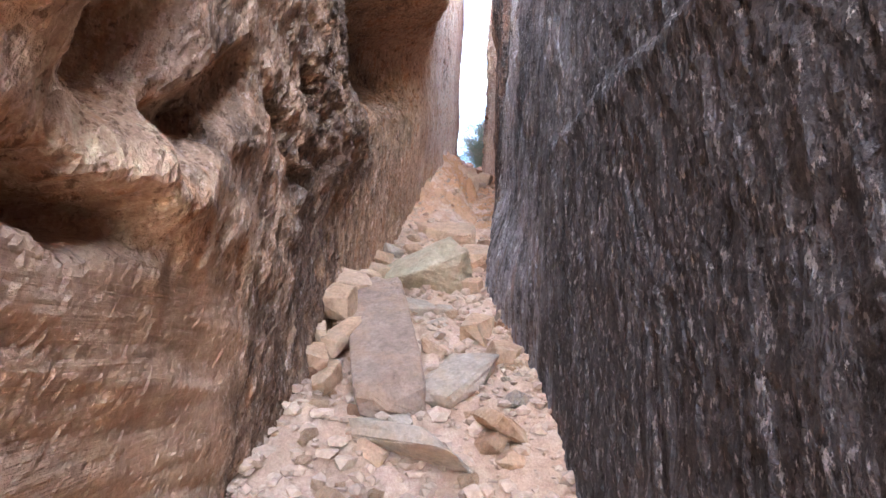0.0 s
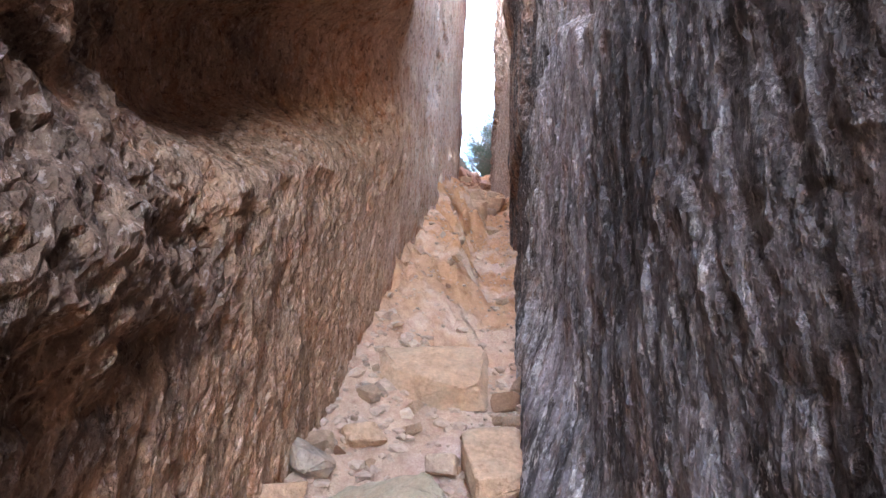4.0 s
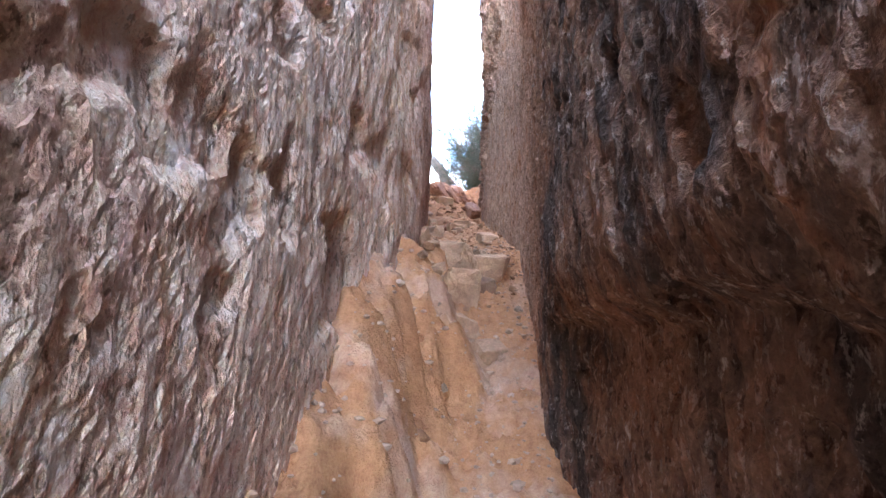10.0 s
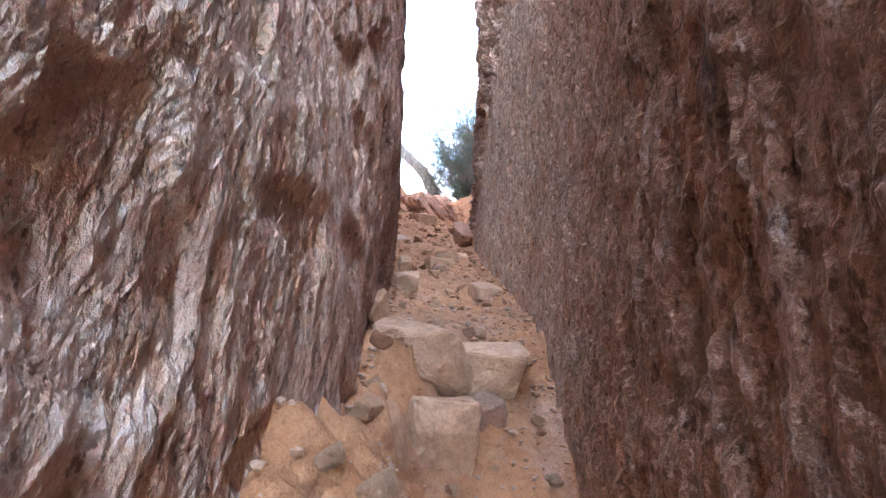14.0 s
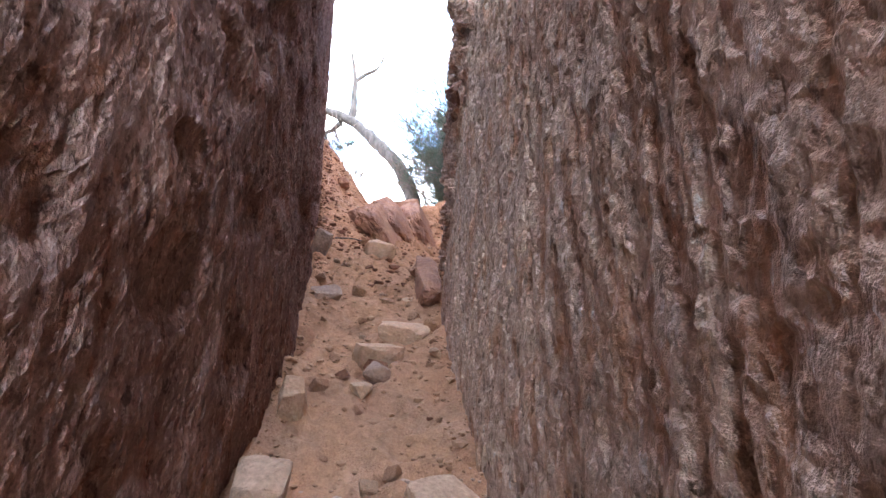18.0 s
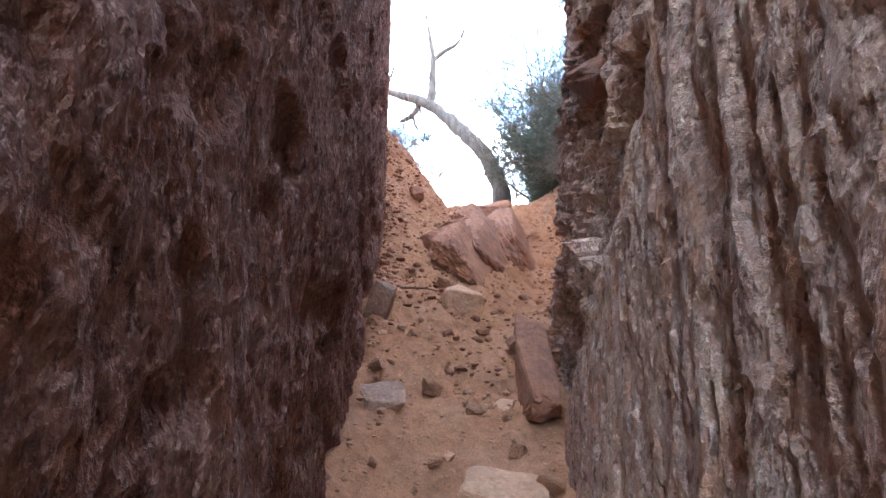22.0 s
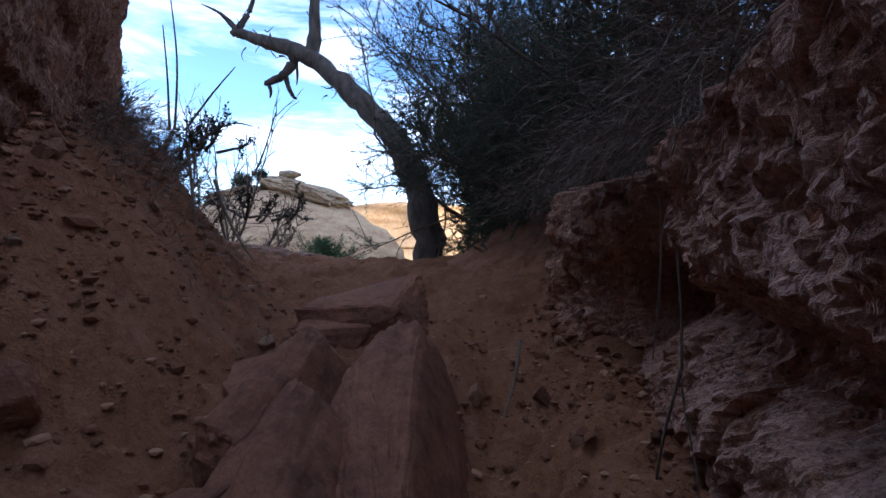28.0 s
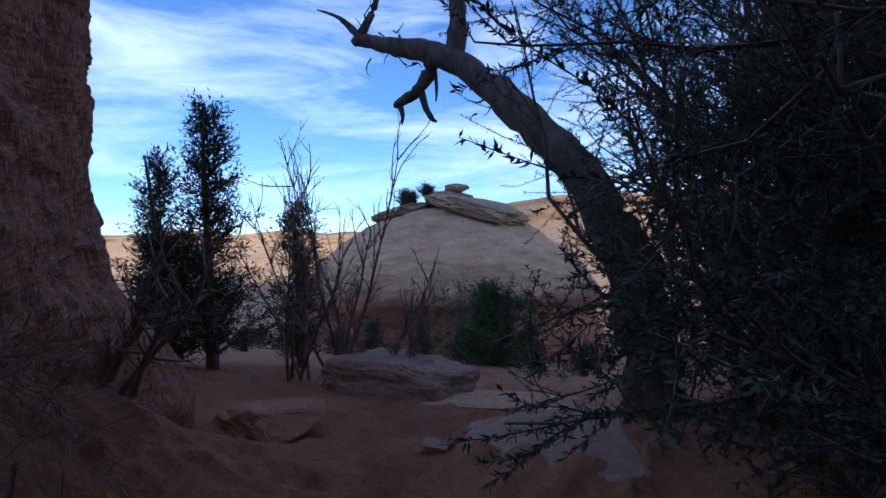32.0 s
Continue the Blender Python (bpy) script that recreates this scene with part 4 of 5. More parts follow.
# a chunk that juts from the wall above the path
jut = new("rock_slab", rock_mesh(141, (0.24, 0.34, 0.16), STONE_RED, 4, 6, 0.3))
jut.matrix_world = pose(1.17, 12.35, 7.3, 14, -8, 6)
tagged(jut, "red-brown chunk of rock jutting from the wall", "rock")

# top of the climb
for name, label, x, y, dims, mat, turn, tilt, lean, sink, seed, level, cuts, box in [
    ("boulder", "weathered grey-brown boulder sitting on red dirt", -0.95, 20.95, (1.25, 0.9, 0.6), STONE_BROWN, 8, 0, 6, 0.5, 121, 5, 7, 0.1),
    ("rock_slab", "long low sandstone ledge across the path", -0.2, 20.85, (1.7, 0.6, 0.22), STONE_TAN, 4, 0, 2, 0.4, 122, 4, 6, 0.3),
    ("rock", "small flat stone on the red dirt", -0.14, 19.5, (0.16, 0.12, 0.07), STONE_BROWN, 10, 0, 0, 0.3, 123, 3, 8, 0.1),
    ("rock", "low rounded hump of red rock in the dirt", -1.15, 19.45, (0.7, 0.55, 0.3), STONE_CLOD, 20, 0, 0, 0.6, 124, 4, 9, 0.0),
    ("boulder", "tan boulder among dry brush below the cliff", -1.75, 18.75, (0.6, 0.6, 0.6), STONE_TAN, 20, 0, 0, 0.3, 125, 4, 8, 0.1),
    ("rock_slab", "flat pale rock sheet worn smooth by feet", 0.35, 19.9, (1.3, 1.2, 0.2), STONE_BROWN, 24, 0, 0, 0.82, 126, 4, 6, 0.2),
]:
    set_rock(name, label, x, y, dims, mat, turn, tilt, lean, sink, seed, level, cuts, box)

# stones that lie about on the path, most of them along the walls
SCATTER = []
rng = np.random.default_rng(5)
kinds = [rock_mesh(200 + k, (1.0, 0.85, 0.62), m, 2, 8, 0.15, rough=0.06) for k, m in enumerate([STONE_TAN, STONE_PALE, STONE_TAN, STONE_GREY, STONE_CLOD, STONE_TAN, STONE_RED, STONE_CLOD, STONE_CLOD, STONE_CLOD])]
count = 0
while count < 295:
    y = rng.uniform(0.9, 17.2) if count > 70 else rng.uniform(1.6, 4.6)
    if 4.6 < y < 8.4 and rng.random() < 0.75:
        continue
    lx, rx = float(left_x(y)), float(right_x(y))
    u = rng.beta(0.55, 0.55)
    x = lx + 0.05 + u * (rx - lx - 0.1)
    size = float(np.clip(rng.lognormal(-2.95, 0.45), 0.025, 0.14))
    pick = rng.integers(0, 5) if y < 11.5 else rng.integers(4, 10)
    ob = new("stone", kinds[pick])
    ob.matrix_world = pose(x, y, float(floor_z(x, y)) + size * 0.12, rng.uniform(0, 50), rng.uniform(-25, 25), rng.uniform(0, 360)) @ Matrix.Diagonal((size, size, size, 1))
    tagged(ob, "small reddish broken stone lying on the dirt" if pick > 5 else "small tan broken stone lying on the dirt", "stone", "stones on the path")
    count += 1


def pebbles(name, n, lo, hi, y0, y1, sizes, mat, seed, label, most=0.035):
    rng = np.random.default_rng(seed)
    v, f = SPHERES[1]
    y = rng.uniform(y0, y1, n)
    lx, rx = left_x(y), right_x(y)
    u = rng.beta(lo, hi, n)
    x = lx + u * (rx - lx)
    r = np.clip(rng.lognormal(sizes, 0.5, n), 0.004, most)
    ang = rng.uniform(0, 6.283, n)
    z = floor_z(x, y)
    k = rng.uniform(0.65, 1.25, (n, len(v), 1))
    p = v[None] * k * r[:, None, None] * np.stack([rng.uniform(0.8, 1.4, n), rng.uniform(0.7, 1.1, n), rng.uniform(0.45, 0.8, n)], -1)[:, None]
    c, s = np.cos(ang)[:, None], np.sin(ang)[:, None]
    px, py = p[..., 0] * c - p[..., 1] * s, p[..., 0] * s + p[..., 1] * c
    pts = np.stack([px + x[:, None], py + y[:, None], p[..., 2] + (z + r * 0.15)[:, None]], -1)
    faces = (f[None] + (np.arange(n) * len(v))[:, None, None]).reshape(-1, 3)
    ob = new(name, mesh_np(name, pts.reshape(-1, 3), faces, mat, False))
    return tagged(ob, label, "gravel", kind="stuff")


def gravel_material(name, a, b):
    m, t, bsdf, vec = material(name, 0.95, 0.15)
    rnd = t.nodes.new("ShaderNodeNewGeometry").outputs["Random Per Island"]
    col = mix(t, rnd, a, b)
    col = mix(t, 0.4, col, ramp(t, tex_noise(t, vec, 60, 3), [(0.3, 0.3), (0.7, 0.7)]), "OVERLAY")
    link(t, col, bsdf.inputs["Base Color"])
    return m


GRAVEL_TAN = gravel_material("gravel_tan", (0.62, 0.42, 0.31), (0.47, 0.31, 0.225))
GRAVEL_CLOD = gravel_material("gravel_clod", (0.3, 0.14, 0.08), (0.19, 0.085, 0.05))
GRAVEL_RED = gravel_material("gravel_red", (0.5, 0.28, 0.17), (0.36, 0.19, 0.115))
pebbles("gravel", 3200, 0.7, 0.7, 0.6, 11.3, -4.7, GRAVEL_TAN, 71, "tan grit and pebbles strewn over the slope")
pebbles("gravel", 2800, 0.5, 0.6, 9.5, 17.6, -4.7, GRAVEL_RED, 72, "red grit and clods strewn over the slope")
pebbles("gravel", 1700, 0.6, 0.6, 1.3, 4.8, -3.9, GRAVEL_TAN, 73, "broken tan rubble at the foot of the slope", 0.05)
pebbles("clods", 1900, 0.45, 2.0, 14.0, 17.8, -4.5, GRAVEL_CLOD, 74, "crumbled red clods on the earth bank", 0.055)
pebbles("clods", 1200, 2.2, 0.5, 13.4, 17.4, -4.3, GRAVEL_CLOD, 75, "broken red chips under the alcove", 0.05)


# ---------------------------------------------------------------- far rocks
def dome_material():
    m, t, bsdf, vec = material("dome_sandstone", 0.92, 0.2)
    sep = t.nodes.new("ShaderNodeSeparateXYZ")
    link(t, vec, sep.inputs[0])
    wob = calc(t, "MULTIPLY", calc(t, "SUBTRACT", tex_noise(t, vec, 0.5, 4), 0.5), 1.6)
    band = calc(t, "DIVIDE", calc(t, "ADD", sep.outputs["Z"], wob), 5.0)
    col = ramp(t, band, [(0.0, (0.36, 0.16, 0.085)), (0.36, (0.42, 0.18, 0.1)), (0.43, (0.24, 0.13, 0.09)), (0.5, (0.54, 0.35, 0.2)), (0.7, (0.62, 0.42, 0.25)), (0.86, (0.52, 0.35, 0.21)), (1.0, (0.54, 0.38, 0.24))])
    n = tex_noise(t, mapping(t, vec, (1, 1, 3.5)), 1.6, 6, 0.62)
    n2 = tex_noise(t, vec, 14, 4, 0.65)
    col = mix(t, 0.6, col, ramp(t, n, [(0.3, 0.25), (0.7, 0.72)]), "OVERLAY")
    col = mix(t, 0.35, col, ramp(t, n2, [(0.3, 0.3), (0.7, 0.7)]), "OVERLAY")
    link(t, col, bsdf.inputs["Base Color"])
    link(t, bump(t, calc(t, "ADD", n, calc(t, "MULTIPLY", n2, 0.3)), 0.8, 0.12), bsdf.inputs["Normal"])
    return m


DOME = dome_material()


def build_dome():
    """A hump of pale sandstone over a red foot, with an overhanging cap."""
    root = new("sandstone_dome")
    root.location = (-4.1, 31.5, 5.7)
    nr, na = 90, 150
    a = np.linspace(0, 2 * np.pi, na)
    t = np.linspace(0, 1, nr)
    T, A = np.meshgrid(t, a, indexing="ij")
    prof_r = np.interp(T, [0, 0.06, 0.16, 0.26, 0.34, 0.5, 0.7, 0.85, 1.0], [5.3, 5.15, 4.75, 4.55, 4.85, 4.15, 2.7, 1.5, 0.0])
    prof_z = np.interp(T, [0, 0.06, 0.16, 0.26, 0.34, 0.5, 0.7, 0.85, 1.0], [-1.0, 0.3, 0.9, 1.5, 2.05, 2.95, 3.95, 4.4, 4.6])
    w = fbm(np.cos(A) * 1.6 + 5, np.sin(A) * 1.6, prof_z * 0.9, 301, 4) - 0.5
    w2 = fbm(np.cos(A) * 7, np.sin(A) * 7, prof_z * 4, 305, 3) - 0.5
    r = prof_r * (1 + 0.16 * w) + 0.18 * w2 * (T < 0.98)
    X, Y, Z = r * np.cos(A) * 0.92, r * np.sin(A) * 0.8, prof_z + 0.12 * w2
    body = new("body", mesh_np("body", np.stack([X, Y, Z], -1).reshape(-1, 3), grid_faces(nr, na, True), DOME))
    body.parent = root
    for k, (x, y, z, dims, turn, lean) in enumerate(((1.2, -0.6, 4.42, (2.9, 2.3, 0.62), -8, 16), (-1.2, -0.3, 4.4, (2.1, 1.9, 0.52), 10, -10), (0.25, -0.3, 4.78, (1.5, 1.4, 0.5), 0, 2), (0.5, -0.4, 5.05, (0.75, 0.6, 0.3), 20, 0))):
        cap = new("cap_rock", rock_mesh(320 + k, dims, STONE_CAP, 5, 22, 0.0, rough=0.16))
        cap.parent = root
        cap.matrix_local = pose(x, y, z, 0, lean, turn)
    return tagged(root, "domed pale sandstone outcrop with red foot and cap rock", "rock outcrop")


STONE_CAP = stone_material("stone_cap", (0.44, 0.32, 0.2), (0.3, 0.21, 0.14), 12, dust=(0.48, 0.35, 0.22))
build_dome()


def build_mesa(name, label, pts, height, seed, mat, z0):
    """A long far cliff along plan points, with ledges and a broken rim."""
    s, x, y, tx, ty = plan_curve(pts, 0.7)
    t = np.linspace(0, 1, 40)
    T, S = np.meshgrid(t, s, indexing="ij")
    back = np.interp(T, [0, 0.3, 0.34, 0.62, 0.66, 0.94, 1.0], [-9, -3.0, -2.6, -1.2, -0.2, 0.0, 9])
    hz = np.interp(T, [0, 0.3, 0.34, 0.62, 0.66, 0.94, 1.0], [-0.1, 0.3, 0.42, 0.58, 0.72, 0.97, 1.05])
    n = fbm(S * 0.12, T * 5, 0, seed, 4) - 0.5
    rim = 0.75 + 0.5 * fbm(S * 0.05, 0 * T, 0, seed + 3, 3)
    d = back + 3.5 * n
    V = np.stack([x[None] - ty[None] * d, y[None] + tx[None] * d, z0 + hz * height * rim + 0.8 * n], -1)
    return tagged(new(name, mesh_np(name, V.reshape(-1, 3), grid_faces(len(t), len(s)), mat)), label, "cliff")


MESA = stone_material("mesa_rock", (0.56, 0.4, 0.24), (0.44, 0.29, 0.17), 3.0, dust=(0.5, 0.36, 0.22))
build_mesa("mesa", "sunlit tan sandstone cliffs along the horizon", [(-140, 40), (-95, 78), (-60, 92), (-40, 100), (-20, 112), (10, 130)], 9.0, 401, MESA, 4.0)
build_mesa("cliff", "sunlit layered cliff beyond the outcrop", [(-9, 66), (-4, 62), (1, 60), (8, 62), (18, 56), (40, 50)], 8.5, 431, MESA, 4.5)


# ---------------------------------------------------------------- plants
def bark_material(name, a, b, scale=(30, 30, 4)):
    m, t, bsdf, vec = material(name, 0.9, 0.2)
    n = tex_noise(t, mapping(t, vec, scale), 1.0, 5, 0.65, 0.3)
    col = mix(t, ramp(t, n, [(0.35, 0.0), (0.65, 1.0)]), a, b)
    link(t, col, bsdf.inputs["Base Color"])
    link(t, bump(t, n, 0.9, 0.02), bsdf.inputs["Normal"])
    return m


def leaf_material(name, a, b):
    m, t, bsdf, vec = material(name, 0.75, 0.3)
    rnd = t.nodes.new("ShaderNodeNewGeometry").outputs["Random Per Island"]
    col = mix(t, rnd, a, b)
    col = mix(t, 0.3, col, ramp(t, tex_noise(t, vec, 3.0, 3), [(0.3, 0.3), (0.7, 0.7)]), "OVERLAY")
    link(t, col, bsdf.inputs["Base Color"])
    return m


BARK_DEAD = bark_material("weathered_wood", (0.15, 0.12, 0.1), (0.06, 0.05, 0.042), (9, 9, 3.5))
BARK = bark_material("juniper_bark", (0.2, 0.15, 0.12), (0.09, 0.065, 0.05))
TWIG = bark_material("dry_twig", (0.28, 0.22, 0.17), (0.16, 0.12, 0.1))
JUNIPER = leaf_material("juniper_green", (0.045, 0.062, 0.042), (0.085, 0.108, 0.066))
PINE = leaf_material("pine_green", (0.035, 0.08, 0.035), (0.07, 0.13, 0.05))
STRAW = leaf_material("dry_grass", (0.3, 0.24, 0.16), (0.17, 0.13, 0.1))


class Geo:
    """Gathers triangles for one mesh."""

    def __init__(self):
        self.v, self.f, self.n = [], [], 0

    def add(self, v, f):
        self.v.append(np.asarray(v, float))
        self.f.append(np.asarray(f) + self.n)
        self.n += len(v)

    def tube(self, pts, radii, sides=6):
        p = np.asarray(pts, float)
        r = np.interp(np.linspace(0, 1, len(p)), np.linspace(0, 1, len(radii)), radii)
        t = np.gradient(p, axis=0)
        t /= np.linalg.norm(t, axis=1)[:, None] + 1e-9
        ref = np.where(np.abs(t[:, 2:3]) < 0.9, np.array([[0, 0, 1.0]]), np.array([[1.0, 0, 0]]))
        a = np.cross(t, ref)
        a /= np.linalg.norm(a, axis=1)[:, None] + 1e-9
        b = np.cross(t, a)
        ang = np.linspace(0, 2 * np.pi, sides, endpoint=False)
        ring = p[:, None] + r[:, None, None] * (np.cos(ang)[None, :, None] * a[:, None] + np.sin(ang)[None, :, None] * b[:, None])
        f = []
        for i in range(len(p) - 1):
            for j in range(sides):
                q = (i * sides + j, i * sides + (j + 1) % sides, (i + 1) * sides + (j + 1) % sides, (i + 1) * sides + j)
                f += [(q[0], q[1], q[2]), (q[0], q[2], q[3])]
        self.add(ring.reshape(-1, 3), f)

    def blades(self, base, tip, width, rng):
        """Thin pointed blades from base to tip."""
        base, tip = np.asarray(base), np.asarray(tip)
        n = len(base)
        side = np.cross(tip - base, rng.normal(size=(n, 3)))
        side /= np.linalg.norm(side, axis=1)[:, None] + 1e-9
        w = (width * rng.uniform(0.7, 1.3, n))[:, None]
        mid = base + (tip - base) * 0.45
        v = np.stack([base, mid + side * w, tip, mid - side * w], 1).reshape(-1, 3)
        k = np.arange(n)[:, None] * 4
        self.add(v, np.concatenate([k + [0, 1, 2], k + [0, 2, 3]]))

    def make(self, name, mat, parent=None, shade=True):
        ob = new(name, mesh_np(name, np.concatenate(self.v), np.concatenate(self.f), mat, shade))
        if parent is not None:
            ob.parent = parent
        return ob


def wander(rng, start, way, length, n, wiggle, lift=0.0):
    """Points of a crooked shoot."""
    p, d = [np.array(start, float)], np.array(way, float)
    d /= np.linalg.norm(d)
    for _ in range(n):
        d = d + rng.normal(size=3) * wiggle + np.array([0, 0, lift])
        d /= np.linalg.norm(d)
        p.append(p[-1] + d * length / n)
    return np.array(p)


def leafy(rng, wood, leaves, start, way, length, radius, depth, leaf, spread=0.7, sides=5, every=9):
    """A limb with side shoots; the last shoots carry leaves. leaf: length, width, number a shoot."""
    pts = wander(rng, start, way, length, 6 if depth else 4, 0.16, 0.05)
    wood.tube(pts, [radius, radius * 0.35], sides if depth else 3)
    if depth == 0:
        n = leaf[2]
        u = rng.uniform(0.05, 1.0, n) * (len(pts) - 1)
        i = np.minimum(u.astype(int), len(pts) - 2)
        b = pts[i] + (pts[i + 1] - pts[i]) * (u - i)[:, None]
        d = (pts[i + 1] - pts[i]) / np.linalg.norm(pts[i + 1] - pts[i], axis=1)[:, None]
        d = d * 0.7 + rng.normal(size=(n, 3)) * 0.6
        d /= np.linalg.norm(d, axis=1)[:, None]
        leaves.blades(b, b + d * leaf[0] * rng.uniform(0.6, 1.3, n)[:, None], leaf[1], rng)
        return
    for _ in range(every):
        u = rng.uniform(0.2, 1.0) * (len(pts) - 1)
        i = min(int(u), len(pts) - 2)
        at = pts[i] + (pts[i + 1] - pts[i]) * (u - i)
        d = (pts[i + 1] - pts[i]) / np.linalg.norm(pts[i + 1] - pts[i])
        d = d + rng.normal(size=3) * spread
        leafy(rng, wood, leaves, at, d, length * rng.uniform(0.34, 0.52), radius * 0.36, depth - 1, leaf, spread, max(3, sides - 1), every)


def build_dead_tree():
    root = new("dead_tree")
    root.location = (1.05, 20.9, float(floor_z(1.05, 20.9)))
    o = np.array(root.location)
    rng = np.random.default_rng(3)

    def limb(name, pts, radii, sides=10, label=""):
        p = np.array(pts, float)
        s = np.linspace(0, len(p) - 1, (len(p) - 1) * 4 + 1)
        fine = np.stack([np.interp(s, np.arange(len(p)), p[:, k]) for k in range(3)], 1)
        for _ in range(3):
            fine[1:-1] = (fine[:-2] + 2 * fine[1:-1] + fine[2:]) / 4
        fine += rng.normal(size=fine.shape) * radii[-1] * 0.12
        g = Geo()
        r = np.interp(np.linspace(0, 1, len(fine)), np.linspace(0, 1, len(radii)), radii) * (1 + rng.normal(size=len(fine)) * 0.06)
        g.tube(fine - o, r, sides)
        ob = g.make(name, BARK_DEAD, root)
        if label:
            tagged(ob, label)
        return ob

    limb("trunk", [(1.05, 20.9, 7.7), (0.95, 20.95, 8.4), (0.84, 21.0, 8.9), (0.76, 21.1, 9.16), (0.53, 21.3, 9.62), (0.19, 21.5, 10.04), (-0.24, 21.7, 10.47), (-0.74, 21.9, 10.92)], [0.22, 0.19, 0.165, 0.145, 0.125], 14, "twisted weathered leaning trunk")
    limb("branch", [(-0.7, 21.9, 10.9), (-1.14, 22.0, 11.12), (-1.5, 22.05, 11.22), (-1.8, 22.1, 11.36), (-1.95, 22.1, 11.36)], [0.13, 0.1, 0.075, 0.05])
    limb("branch", [(-1.85, 22.1, 11.38), (-2.0, 22.1, 11.55), (-2.14, 22.1, 11.68), (-2.4, 22.1, 11.8)], [0.055, 0.03, 0.008], 7)
    limb("branch", [(-1.88, 22.1, 11.4), (-1.74, 22.1, 11.58), (-1.64, 22.1, 11.8), (-1.6, 22.1, 12.1)], [0.05, 0.04, 0.015], 7)
    limb("branch", [(-0.72, 21.9, 10.95), (-0.66, 21.9, 11.25), (-0.68, 21.9, 11.6), (-0.65, 21.9, 11.95), (-0.74, 21.9, 12.5), (-0.88, 21.9, 13.24)], [0.11, 0.09, 0.07, 0.05, 0.015], 8)
    limb("branch", [(-0.67, 21.9, 11.95), (-0.4, 21.9, 12.2), (-0.1, 21.9, 12.32), (0.06, 21.9, 12.7), (0.12, 21.9, 13.15)], [0.055, 0.045, 0.03, 0.012], 7)
    limb("branch", [(-0.95, 21.95, 11.05), (-1.02, 22.0, 10.85), (-1.15, 22.0, 10.68), (-1.38, 22.0, 10.57), (-1.42, 22.0, 10.56)], [0.09, 0.07, 0.055, 0.03], 8)
    limb("branch", [(-1.12, 22.0, 10.7), (-1.08, 22.0, 10.5), (-1.0, 22.0, 10.36), (-0.95, 22.0, 10.34)], [0.04, 0.035, 0.01], 6)
    limb("branch", [(-1.37, 22.0, 10.58), (-1.33, 22.0, 10.45), (-1.35, 22.0, 10.35)], [0.035, 0.025, 0.008], 6)
    limb("branch", [(-0.96, 22.0, 10.9), (-0.94, 22.0, 10.68), (-0.96, 22.0, 10.55)], [0.025, 0.02, 0.008], 5)
    for k in range(26):
        u = rng.random()
        a = np.array([(-0.3, 21.7, 10.4), (-1.3, 22.0, 11.15), (-1.1, 22.0, 11.0), (-1.75, 22.1, 11.33), (-0.68, 21.9, 11.5)][k % 5]) + rng.normal(size=3) * 0.1
        w = rng.normal(size=3) * np.array([1, 0.6, 1]) + np.array([0, 0, -0.3])
        g = Geo()
        g.tube(wander(rng, a, w, rng.uniform(0.12, 0.3), 4, 0.35) - o, [0.012, 0.003], 4)
        g.make("twig", BARK_DEAD, root)
    return tagged(root, "bare dead juniper with a grey twisted leaning trunk", "tree")


def build_bush(name, label, base, stems, length, leaf, seed, out, every=9, lift=0.7, mat=None):
    rng = np.random.default_rng(seed)
    root = new(name)
    root.location = (base[0], base[1], float(floor_z(base[0], base[1])) if len(base) < 3 else base[2])
    leaves = Geo()
    for k in range(stems):
        wood = Geo()
        a = out[0] + (out[1] - out[0]) * (k + rng.random()) / stems
        way = np.array([math.sin(a), math.cos(a), lift * rng.uniform(0.3, 1.5)])
        leafy(rng, wood, leaves, rng.normal(size=3) * 0.12 * np.array([1, 1, 0]), way, length * rng.uniform(0.75, 1.2), 0.008 + 0.009 * length, 2, leaf, every=every)
        wood.make("stem", BARK, root)
    leaves.make("foliage", mat or JUNIPER, root, False)
    return tagged(root, label, "bush")


